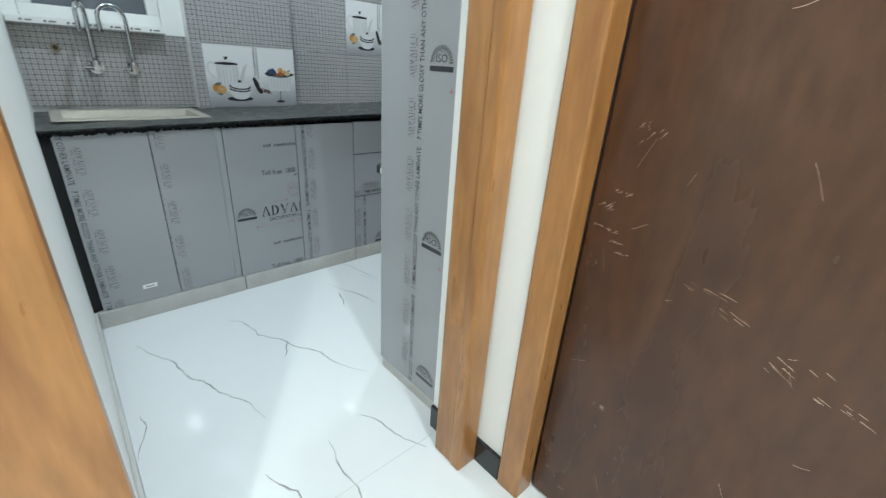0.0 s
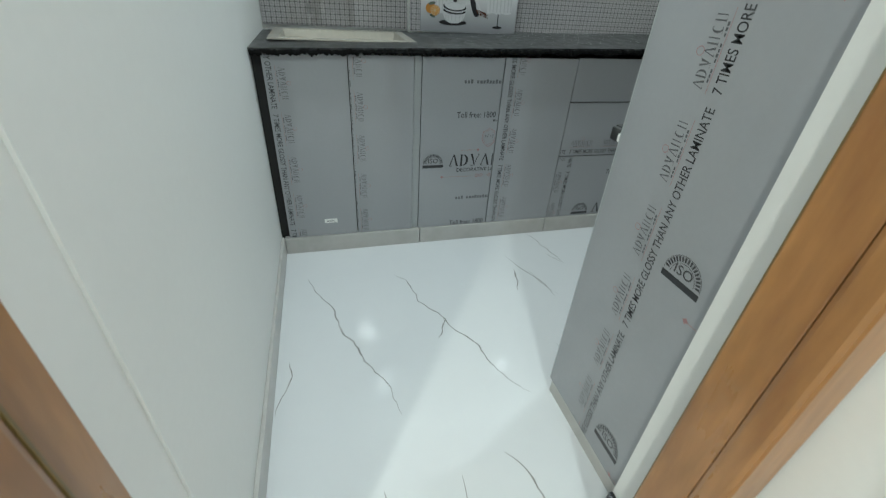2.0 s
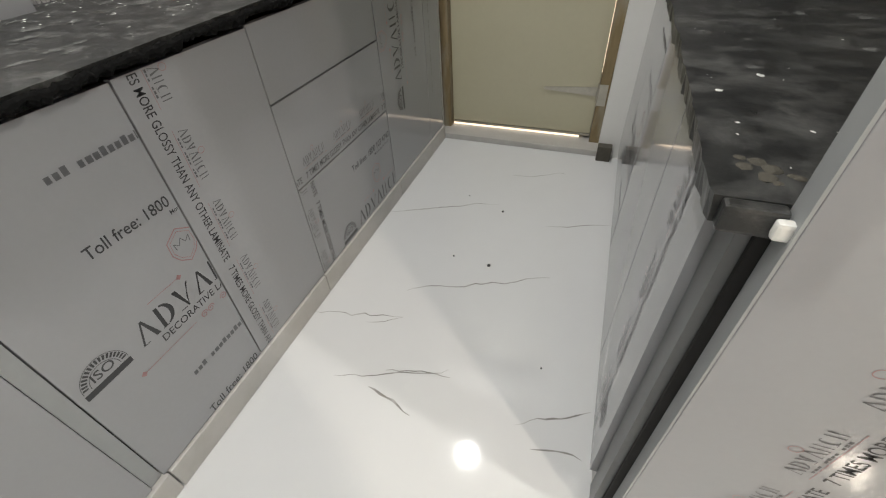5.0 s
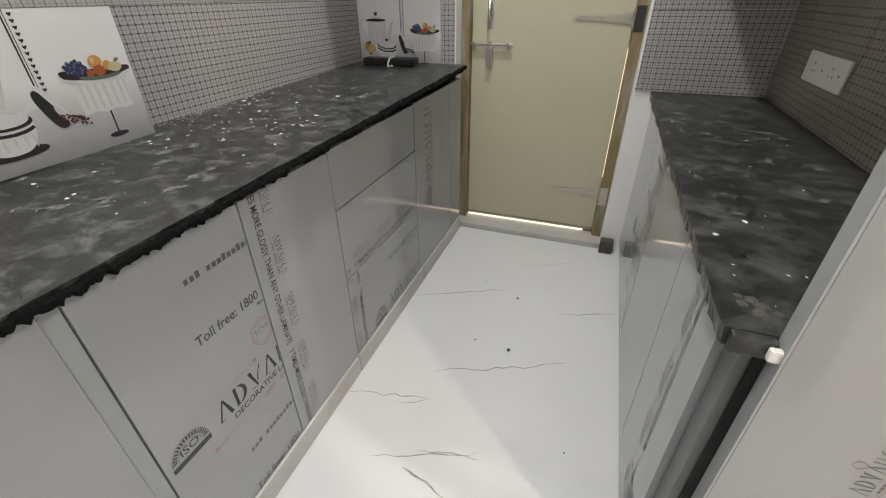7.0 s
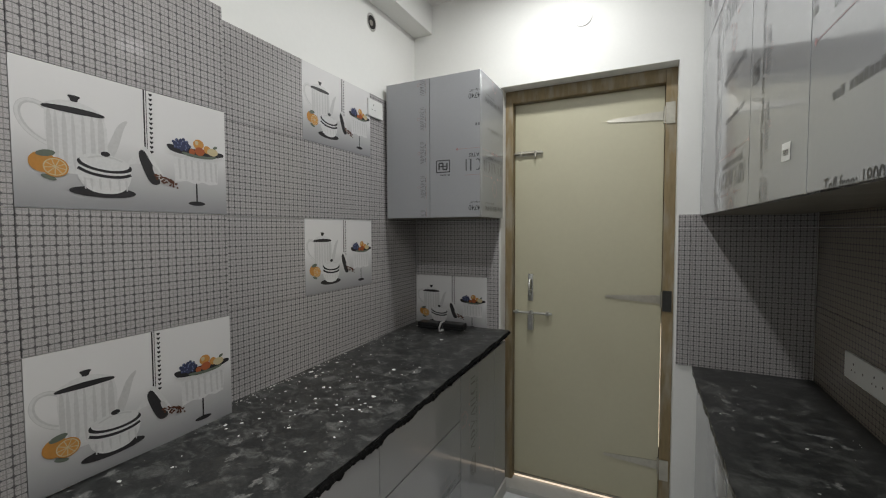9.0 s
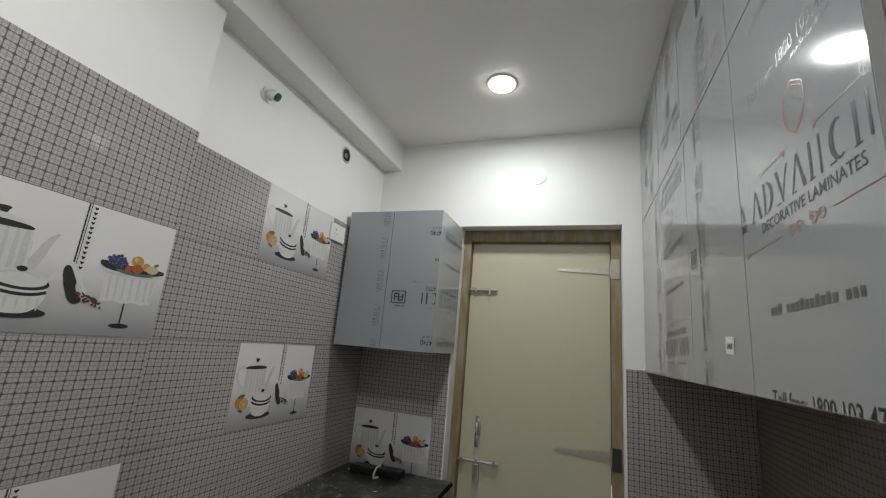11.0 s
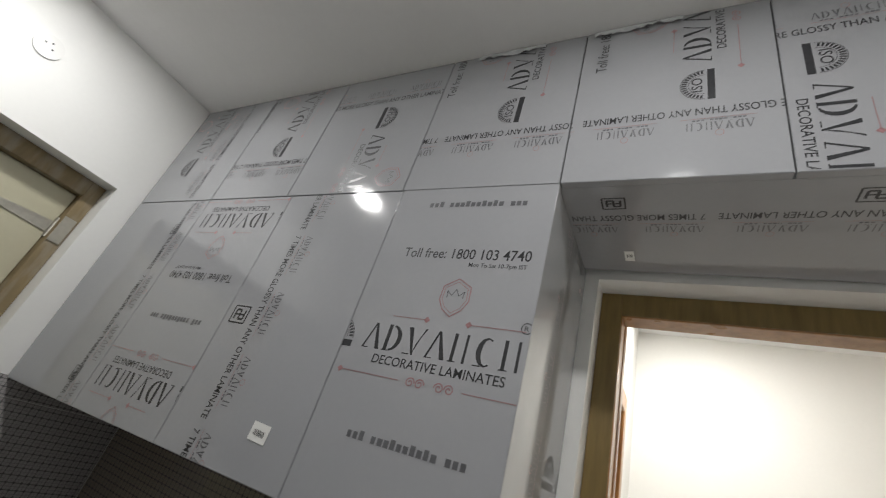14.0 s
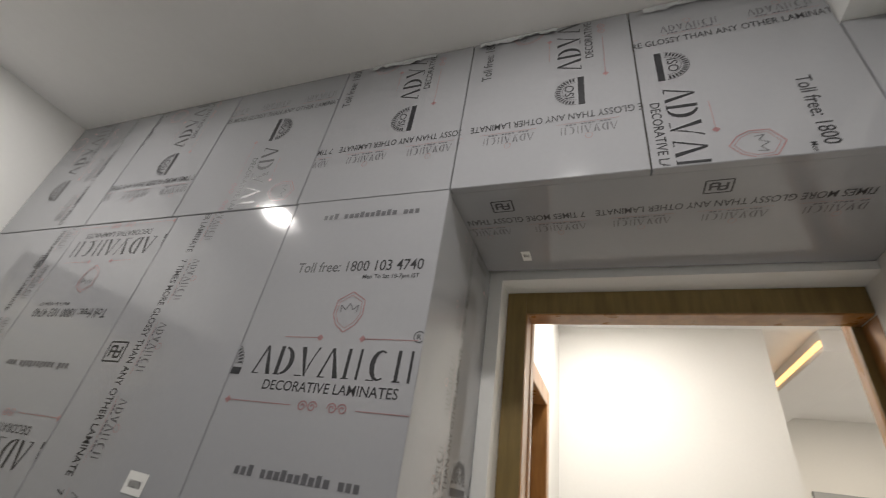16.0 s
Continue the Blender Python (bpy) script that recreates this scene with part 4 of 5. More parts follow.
def text_shape(s):
    """Flat triangles of a line of text, one unit wide and one high over its capitals."""
    if s not in TEXT_CACHE:
        cu = bpy.data.curves.new("lettering", "FONT")
        cu.body, cu.resolution_u, cu.offset = s, 3, 0.006
        ob = bpy.data.objects.new("lettering", cu)
        scene.collection.objects.link(ob)
        bpy.context.view_layer.update()
        me = ob.evaluated_get(bpy.context.evaluated_depsgraph_get()).to_mesh()
        vs = [(v.co.x, v.co.y) for v in me.vertices]
        fs = [tuple(p.vertices) for p in me.polygons]
        x0, x1 = min(v[0] for v in vs), max(v[0] for v in vs)
        y1 = max(v[1] for v in vs)
        TEXT_CACHE[s] = ([((x - x0) / (x1 - x0), y / y1) for x, y in vs], fs)
        bpy.data.objects.remove(ob)
        bpy.data.curves.remove(cu)
    return TEXT_CACHE[s]


class Sheet:
    """Collects the print on one face of film, in the face's own u (right) and v (up), and lays it on clipped to the face."""

    def __init__(self, u0, u1, v0, v1):
        self.rect = (u0, u1, v0, v1)
        self.items = []

    def begin(self, name):
        """Starts one print of its own: what is put from here on belongs to it."""
        self.items.append((name, {}))

    def put(self, layer, polys, u, v, rot=0):
        c, s = math.cos(radians(rot)), math.sin(radians(rot))
        u0, u1, v0, v1 = self.rect
        for pts in polys:
            q = [(u + x * c - y * s, v + x * s + y * c) for x, y in pts]
            if max(p[0] for p in q) < u0 or min(p[0] for p in q) > u1 or max(p[1] for p in q) < v0 or min(p[1] for p in q) > v1:
                continue
            bm = self.items[-1][1].setdefault(layer, bmesh.new()) if layer not in self.items[-1][1] else self.items[-1][1][layer]
            bm.faces.new([bm.verts.new((*p, 0)) for p in q])

    def text(self, s, u, v, width, height, rot=0, layer="ink"):
        self.begin("printed_line")
        vs, fs = text_shape(s)
        self.put(layer, [[(vs[i][0] * width, vs[i][1] * height) for i in f] for f in fs], u, v, rot)

    def bars(self, u, v, width, height, rot=0, layer="ink", seed=1, n=14):
        """Writing that stays unread: a row of small plain blocks."""
        if height > 0.01:
            self.begin("printed_line")
        rnd = random.Random(seed)
        polys, x, step = [], 0.0, width / n
        for k in range(n):
            w = step * rnd.uniform(0.62, 0.80)
            h = height * (0.72 if rnd.random() < 0.2 else 0.55)
            if k not in (3, n - 4):
                polys.append([(x, 0), (x + w, 0), (x + w, h), (x, h)])
            x += step
        self.put(layer, polys, u, v, rot)

    def mark(self, u, v, width, height, rot=0, layer="ink"):
        """The maker's mark as seven plain upright shapes."""
        self.begin("maker_mark")
        st = width / 7
        w, t = st * 0.86, st * 0.09
        H = height
        polys = []
        for k in range(7):
            x = k * st
            if k in (0, 3):
                polys += [[(x, 0), (x + t, 0), (x + w * 0.5, H * 0.92), (x + w * 0.44, H)], [(x + w * 0.44, H), (x + w * 0.56, H), (x + w, 0), (x + w * 0.76, 0)]]
            elif k == 2:
                polys += [[(x, H), (x + w * 0.24, H), (x + w * 0.56, 0), (x + w * 0.46, 0)], [(x + w * 0.5, 0), (x + w * 0.56, 0.02), (x + w, H), (x + w - t, H)]]
            elif k in (1, 5):
                ring = arc_points(x + w * 0.5, H / 2, w * 0.46, H / 2, 60, 300, 9) if k == 5 else arc_points(x + w * 0.3, H / 2, w * 0.62, H / 2, -80, 80, 9)
                inner = arc_points(x + w * 0.54, H / 2, w * 0.26, H * 0.44, 60, 300, 9) if k == 5 else arc_points(x + w * 0.28, H / 2, w * 0.40, H * 0.44, -80, 80, 9)
                polys += [[ring[i], ring[i + 1], inner[i + 1], inner[i]] for i in range(8)]
                if k == 1:
                    polys.append([(x + w * 0.06, 0), (x + w * 0.26, 0), (x + w * 0.26, H), (x + w * 0.06, H)])
            else:
                polys += [[(x + w * 0.08, 0), (x + w * 0.24, 0), (x + w * 0.24, H), (x + w * 0.08, H)], [(x + w * 0.66, 0), (x + w * 0.78, 0), (x + w * 0.78, H), (x + w * 0.66, H)]]
            polys += [[(x, 0), (x + w * 0.36, 0), (x + w * 0.36, H * 0.035), (x, H * 0.035)]]
        self.put(layer, polys, u, v, rot)

    def line(self, pts, u, v, rot, width, layer):
        vs = [Vector(p) for p in pts]
        polys = []
        for p, q in zip(vs, vs[1:]):
            if (q - p).length < 1e-6:
                continue
            d = (q - p).normalized()
            n = Vector((-d.y, d.x)) * width / 2
            polys.append([tuple(p + n), tuple(q + n), tuple(q - n), tuple(p - n)])
        self.put(layer, polys, u, v, rot)

    def diamond(self, x, y, r, u, v, rot, layer="red"):
        self.put(layer, [[(x - r, y), (x, y - r), (x + r, y), (x, y + r)]], u, v, rot)

    def iso(self, u, v, size, rot=0):
        """A half-round certificate badge over a dark bar."""
        self.begin("certificate_badge")
        r = size / 2
        polys = []
        for k in range(17):
            a0, a1 = 4 + k * 10.2, 4 + k * 10.2 + 6
            o, i = arc_points(r, size * 0.2, r * 0.96, r * 0.96, a0, a1, 2), arc_points(r, size * 0.2, r * 0.74, r * 0.74, a0, a1, 2)
            polys.append([o[0], o[1], i[1], i[0]])
        for rr in (0.66, 1.0):
            p = arc_points(r, size * 0.2, r * rr, r * rr, 0, 180, 19)
            self.line(p, u, v, rot, size * 0.012, "ink")
        polys.append([(-size * 0.02, 0), (size * 1.02, 0), (size * 1.02, size * 0.15), (-size * 0.02, size * 0.15)])
        self.put("ink", polys, u, v, rot)
        c, s = math.cos(radians(rot)), math.sin(radians(rot))
        x, y = size * 0.26, size * 0.25
        self.text("ISO", u + x * c - y * s, v + x * s + y * c, size * 0.48, size * 0.22, rot)

    def block(self, u, v, rot=0, repeats=(-1, 0, 1)):
        """The sheet's main print, about half a metre from repeat to repeat; u, v is the mark's lower left."""
        c, s = math.cos(radians(rot)), math.sin(radians(rot))

        def at(x, y):
            return u + x * c - y * s, v + x * s + y * c
        for k in repeats:
            y = 0.516 * k
            self.mark(*at(0, y), 0.343, 0.054, rot)
            self.text("DECORATIVE LAMINATES", *at(0.037, y - 0.027), 0.274, 0.0175, rot)
            self.text("Toll free: 1800 103 4740", *at(0.02, y + 0.215), 0.292, 0.024, rot)
            self.text("Mon To Sat 10-7pm IST", *at(0.185, y + 0.197), 0.122, 0.0095, rot)
            self.bars(*at(0.042, y + 0.352), 0.24, 0.022, rot, "pale", 3, 18)
            self.iso(*at(-0.119, y - 0.004), 0.09, rot)
            self.begin("shield")
            sh = [(0.145, 0.15), (0.175, 0.168), (0.205, 0.15), (0.207, 0.12), (0.196, 0.10), (0.175, 0.085), (0.154, 0.10), (0.143, 0.12), (0.145, 0.15)]
            self.line([(a, b + y) for a, b in sh], u, v, rot, 0.0022, "red")
            self.line([(0.175 + (a - 0.175) * 0.82, (b - 0.127) * 0.82 + 0.127 + y) for a, b in sh], u, v, rot, 0.0012, "red")
            self.line([(0.158, 0.125 + y), (0.156, 0.14 + y), (0.167, 0.13 + y), (0.175, 0.144 + y), (0.183, 0.13 + y), (0.194, 0.14 + y), (0.192, 0.125 + y)], u, v, rot, 0.0016, "pale")
            self.begin("red_ornament")
            for a, b, yy in ((0.05, 0.13, 0.073), (0.22, 0.33, 0.073), (-0.03, 0.11, -0.05), (0.24, 0.37, -0.05)):
                self.line([(a, y + yy), (b, y + yy)], u, v, rot, 0.0014, "red")
            for a, yy in ((0.13, 0.073), (0.22, 0.073), (-0.03, -0.05), (0.37, -0.05)):
                self.diamond(a, y + yy, 0.007, u, v, rot)
            for a, dirn in ((0.135, 1), (0.155, 1), (0.195, -1), (0.215, -1)):
                self.line([(a + dirn * 0.010 * (1 - i / 22) * math.cos(i * 0.55), y - 0.05 + 0.010 * (1 - i / 22) * math.sin(i * 0.55)) for i in range(18)], u, v, rot, 0.0022, "red")

    def strip(self, u, v, rot, side=1, repeats=range(-2, 6), text=True, start=0.0):
        """The sheet's edge print along u, v in the direction rot: a slogan, and small marks beside it."""
        c, s = math.cos(radians(rot)), math.sin(radians(rot))

        def at(x, y):
            return u + x * c - y * s, v + x * s + y * c
        for k in repeats:
            if text:
                self.text("7 TIMES MORE GLOSSY THAN ANY OTHER LAMINATE", *at(0.5 * k + start, 0), 0.478, 0.0195, rot)
            for j in range(3):
                x = 0.5 * k + j * 0.1667 + start
                self.mark(*at(x, 0.042 * side), 0.115, 0.022, rot, "pale")
                self.bars(*at(x + 0.012, 0.042 * side - 0.008), 0.09, 0.006, rot, "pale", 5, 12)
                self.line([(x - 0.005, 0.045 * side - 0.014), (x + 0.12, 0.045 * side - 0.014)], u, v, rot, 0.001, "red")
                p = arc_points(x + 0.055, 0.045 * side + 0.027, 0.007, 0.008, 0, 360, 11)
                self.line(p, u, v, rot, 0.0011, "red")

    def isi(self, u, v, size, rot=0):
        """A square standards mark."""
        self.begin("standards_mark")
        s = size
        self.line([(0, 0), (s, 0), (s, s * 0.8), (0, s * 0.8), (0, 0)], u, v, rot, s * 0.07, "ink")
        self.line([(s * 0.2, s * 0.18), (s * 0.2, s * 0.62), (s * 0.5, s * 0.62), (s * 0.5, s * 0.18), (s * 0.8, s * 0.18), (s * 0.8, s * 0.62)], u, v, rot, s * 0.1, "ink")
        self.line([(s * 0.2, s * 0.4), (s * 0.8, s * 0.4)], u, v, rot, s * 0.08, "ink")

    def lay(self, parent, origin, U, V):
        """Clips each print to the face and hangs it under it."""
        u0, u1, v0, v1 = self.rect
        O, U, V = Vector(origin), Vector(U), Vector(V)
        N = U.cross(V).normalized()
        mats = {"ink": M_INK, "pale": M_INKPALE, "red": M_INKRED}
        for name, layers in self.items:
            for key, bm in layers.items():
                for co, no in (((u0, 0, 0), (-1, 0, 0)), ((u1, 0, 0), (1, 0, 0)), ((0, v0, 0), (0, -1, 0)), ((0, v1, 0), (0, 1, 0))):
                    bmesh.ops.bisect_plane(bm, geom=bm.verts[:] + bm.edges[:] + bm.faces[:], dist=1e-6, plane_co=co, plane_no=no, clear_outer=True)
                if not bm.faces:
                    bm.free()
                    continue
                lift = 0.0005 + 0.00005 * ("ink", "pale", "red").index(key)
                for v in bm.verts:
                    v.co = O + U * v.co.x + V * v.co.y + N * lift
                tagged(part(name if key != "red" else "red_ornament", bm, mats[key], parent), kind="stuff")


Z = (0, 0, 1)
# base doors along the west wall
R = [(0.035, 0.330, 0.08, 0.832), (0.333, 0.582, 0.08, 0.832), (0.614, 0.953, 0.08, 0.832), (0.957, 1.286, 0.08, 0.834), (1.290, 1.871, 0.08, 0.405), (1.290, 1.871, 0.41, 0.655), (1.290, 1.871, 0.66, 0.838), (1.876, 2.30, 0.08, 0.84), (2.303, 2.482, 0.08, 0.84)]
for i, (door, (a, b, c, d)) in enumerate(zip(LEFT_DOORS, R)):
    sh = Sheet(a + 0.002, b - 0.002, c + 0.002, d - 0.002)
    if i == 0:
        sh.strip(0.045, 0.62, -90)
    elif i == 1:
        sh.strip(0.318, 0.70, -90)
    elif i == 2:
        sh.block(0.747, 0.383)
    elif i == 3:
        sh.strip(0.985, 0.88, -90)
    elif i == 4:
        sh.strip(1.345, 0.33, -90, -1)
        sh.block(1.55, 0.092)
    elif i == 5:
        sh.strip(1.34, 0.42, 0)
    elif i == 7:
        sh.block(2.035, 0.47, 90)
    elif i == 8:
        sh.bars(2.36, 0.30, 0.4, 0.015, 90, "pale", 9, 20)
    sh.lay(door, (0.0, 0, 0), (0, 1, 0), Z)
# tall panel
sh = Sheet(0.94, EAST - 0.004, 0.052, 2.20)
sh.strip(1.141, 0.45, 90)
sh.block(1.285, 0.625, 0, (-1, 0, 1, 2, 3))
sh.lay([o for o in PANEL.children if o.name.startswith("board")][0], (0, 0.842, 0), (1, 0, 0), Z)
# base doors on the east side; u runs south
for door, a, b, w in zip(RIGHT_DOORS, (0.937, 1.249, 1.726, 2.102), (1.245, 1.716, 2.098, BACK - 0.002), (0, 1, 2, 3)):
    sh = Sheet(-b, -a, 0.062, 0.788)
    if w == 0:
        sh.strip(-1.03, 0.30, 90)
        sh.isi(-0.985, 0.16, 0.06, 90)
    elif w == 2:
        sh.block(-1.99, 0.35)
    sh.lay(door, (0.895, 0, 0), (0, -1, 0), Z)
# wall cabinets and lofts, on a face a little out of square
SKEW = Vector((0.022, -1, 0))
for i, (door, a, b) in enumerate(UPPERS):
    sh = Sheet(-b + 0.002, -a - 0.002, 1.505, 2.202)
    if i == 0:
        sh.block(-1.178, 1.796)
        sh.text("R", -0.852, 1.871, 0.008, 0.009)
        sh.line(arc_points(-0.848, 1.8755, 0.010, 0.010, 0, 360, 17), 0, 0, 0, 0.0016, "ink")
    elif i == 1:
        sh.strip(-1.525, 2.06, -90)
        sh.isi(-1.605, 1.80, 0.055)
    elif i == 2:
        sh.block(-1.665, 1.625, 180)
    else:
        sh.strip(-2.12, 1.9, -90)
        sh.isi(-2.10, 1.56, 0.04, 90)
        sh.isi(-2.10, 2.06, 0.04, 90)
    sh.lay(door, (0.945, 0, 0), SKEW, Z)
for i, (door, a, b, top) in enumerate(LOFTS):
    sh = Sheet(-b + 0.002, -a - 0.002, 2.209, top - 0.002)
    if i == 0:
        sh.bars(-0.055, 2.36, 0.14, 0.016, -90, "ink", 4, 9)
    elif i == 1:
        sh.block(-0.412, 2.415, -90, (0,))
        sh.strip(-0.56, 2.566, 0)
    elif i in (2, 3):
        o = 0.0 if i == 2 else 0.41
        sh.block(-0.565 - o, 2.53, 90, (0,))
        sh.strip(-0.335 - o * 0.86, 2.385, 180)
    elif i == 4:
        sh.block(-1.43, 2.43, -90, (0,))
        sh.strip(-1.70, 2.575, 0)
    elif i == 5:
        sh.block(-1.80, 2.50, 90, (0,))
        sh.strip(-1.66, 2.36, 180)
    else:
        sh.strip(-2.15, 2.4, 90)
        sh.block(-2.30, 2.45, 90, (0,))
    sh.lay(door, (0.945, 0, 0), SKEW, Z)
# underside of the lofts over the doorway; u runs north, v to the east
for i in (1, 2):
    door, a, b, top = LOFTS[i]
    under = [o for o in door.parent.children if o.name.startswith("bottom_panel")][0]
    sh = Sheet(a + 0.001, b - 0.001, 0.97, EAST - 0.012)
    sh.strip(0.075, 1.045, 0)
    sh.isi(0.315 if i == 1 else 0.72, 0.985, 0.045)
    sh.lay(under, (0, 0, 2.206), (0, 1, 0), (1, 0, 0))
# corner cabinet
_, ca, cb, cs = CORNER
sh = Sheet(-0.526, -0.284, 1.507, 2.178)
sh.strip(-0.268, 1.60, 90, 1, range(-1, 3), False)
sh.lay(ca, (0, 2.142, 0), (1, 0, 0), Z)
sh = Sheet(-0.276, -0.020, 1.507, 2.178)
sh.block(0.237, 1.775, 180)
sh.isi(-0.243, 1.722, 0.07)
sh.text("IS 2046", -0.173, 1.712, 0.05, 0.009, 180)
sh.lay(cb, (0, 2.142, 0), (1, 0, 0), Z)
sh = Sheet(2.165, BACK - 0.012, 1.507, 2.178)
sh.block(2.52, 1.775, 180)
sh.lay(cs, (-0.017, 0, 0), (0, 1, 0), Z)


def sticker(parent, origin, U, V, w, h, tilt):
    O, U, V = Vector(origin), Vector(U).normalized(), Vector(V)
    N = U.cross(V)
    c, s = math.cos(radians(tilt)), math.sin(radians(tilt))
    A, B = U * c + V * s, V * c - U * s

    def quad(bm, a0, a1, b0, b1, h0):
        bm.faces.new([bm.verts.new(O + A * p + B * q + N * h0) for p, q in ((a0, b0), (a1, b0), (a1, b1), (a0, b1))])
        return bm
    st = part("sticker", quad(bmesh.new(), 0, w, 0, h, 0.0011), M_PLASTIC, parent, "small white barcode sticker")
    bars = bmesh.new()
    rnd = random.Random(3)
    x = w * 0.2
    while x < w * 0.8:
        k = rnd.uniform(0.0006, 0.0018)
        quad(bars, x, x + k, h * 0.3, h * 0.62, 0.0014)
        x += k + rnd.uniform(0.0008, 0.0016)
    part("barcode", bars, M_INK, st)


sticker(LEFT_DOORS[0], (0, 0.19, 0.142), (0, 1, 0), Z, 0.055, 0.02, 0)
sticker(UPPERS[1][0], (0.945 - 0.022 * 1.365, 1.365, 1.575), SKEW, Z, 0.05, 0.035, -3)
sticker([o for o in LOFTS[2][0].parent.children if o.name.startswith("bottom_panel")][0], (1.19, 0.715, 2.206), (0, 1, 0), (1, 0, 0), 0.022, 0.045, 0)


# ---- floor veins and specks ----
def vein(bm, x, y, angle, length, width, seed):
    """One wandering vein as a thin ribbon on the floor."""
    n = max(6, int(length / 0.02))
    px, py = [], []
    for i in range(n + 1):
        t = i / n
        off = 0.030 * noise.noise((t * length * 7, seed, 0)) + 0.010 * noise.noise((t * length * 28, seed, 4))
        a = radians(angle)
        px.append(x + math.cos(a) * length * t - math.sin(a) * off)
        py.append(y + math.sin(a) * length * t + math.cos(a) * off)
    prev = None
    for i in range(n + 1):
        t = i / n
        w = width * (0.25 + 0.75 * abs(math.sin(3.1 * t))) * (0.45 + 0.9 * abs(noise.noise((t * length * 16, seed, 9))))
        a = radians(angle + 90)
        q = [bm.verts.new((px[i] + math.cos(a) * w * k, py[i] + math.sin(a) * w * k, 0.0004)) for k in (-0.5, 0.5)]
        if prev:
            bm.faces.new((prev[0], q[0], q[1], prev[1]))
        prev = q


vb = bmesh.new()
for k, row in enumerate(((0.248, 0.461, 24, 0.76, 0.008), (0.551, 0.598, -29, 0.11, 0.006), (0.218, 0.106, 21, 0.76, 0.009), (0.303, 0.994, -16, 0.15, 0.009),
                         (0.326, 1.056, 14, 0.19, 0.006), (0.261, 1.363, 25, 0.5, 0.008), (0.005, 1.774, 23, 0.47, 0.006), (0.008, 1.186, 13, 0.29, 0.006),
                         (0.189, 1.198, 26, 0.12, 0.005), (0.191, 0.996, 19, 0.33, 0.005), (0.658, 1.851, 20, 0.25, 0.006), (1.141, 0.291, 20, 0.22, 0.010),
                         (1.109, 0.625, 22, 0.28, 0.008), (0.663, 0.049, -8, 0.2, 0.006), (1.145, 0.493, -8, 0.35, 0.007), (0.716, 1.016, 26, 0.2, 0.006), (0.764, 0.966, 6, 0.12, 0.006), (0.45, 2.2, 15, 0.25, 0.005))):
    vein(vb, row[0], row[1], row[2], row[3], row[4] * 1.1, k)
rnd = random.Random(12)
for k in range(30):
    vein(vb, rnd.uniform(1.5, 4.5), rnd.uniform(-2.5, 0.6), rnd.uniform(5, 35), rnd.uniform(0.2, 0.6), 0.006, 40 + k)
structure("floor_veins", vb, M_VEIN, "thin grey veins in the white marble", "marble veins")
for x, y, r in ((0.499, 1.566, 0.008), (0.47, 1.902, 0.006), (0.36, 1.58, 0.004), (0.30, 1.98, 0.003), (1.37, 0.33, 0.006), (0.75, 1.2, 0.003)):
    p = bmesh.new()
    bmesh.ops.create_icosphere(p, subdivisions=1, radius=r)
    for v in p.verts:
        v.co *= 1 + 0.3 * noise.noise(v.co * 300)
        v.co.z *= 0.6
        v.co += Vector((x, y, r * 0.5))
    solo("debris_chip", p, M_DARK, "tiny dark chip of debris on the white floor", "debris", "floor debris")

# ---- paint splashes on the worktops ----
for nm, seed in (("a", 3), ("b", 5)):
    sp = bmesh.new()
    rnd = random.Random(seed)
    for k in range(330 if nm == "a" else 45):
        if nm == "a":
            y = rnd.uniform(0.66, 2.4) if k % 2 else rnd.gauss(1.45, 0.18)
            x = WEST + 0.02 + (rnd.random() ** (2.2 if k % 2 else 3.5)) * 0.5
            z = left_z(y)
            if y < 1.2 and x < COL + 0.01:
                continue
        else:
            y, x, z = rnd.uniform(0.9, 2.4), rnd.uniform(0.89, 1.25), 0.825
        r = min(0.009, 0.0011 + rnd.expovariate(1) * 0.0014) * (1 if nm == "a" else 0.7)
        n = 9
        e = rnd.uniform(0.6, 1.6)
        ang = rnd.uniform(0, 6.28)
        rim = []
        for j in range(n):
            a = 6.2832 * j / n
            q = r * rnd.uniform(0.75, 1.15)
            dx, dy = q * math.cos(a) * e, q * math.sin(a)
            rim.append((x + dx * math.cos(ang) - dy * math.sin(ang), y + dx * math.sin(ang) + dy * math.cos(ang)))
        c = sp.verts.new((x, y, z + 0.0014))
        vs = [sp.verts.new((p, q, z + 0.0006)) for p, q in rim]
        for j in range(n):
            sp.faces.new((c, vs[j], vs[(j + 1) % n]))
    solo("paint_splashes", sp, M_PAINTSPOT, "white paint drops dried on the granite worktop", "paint splashes", kind="stuff")


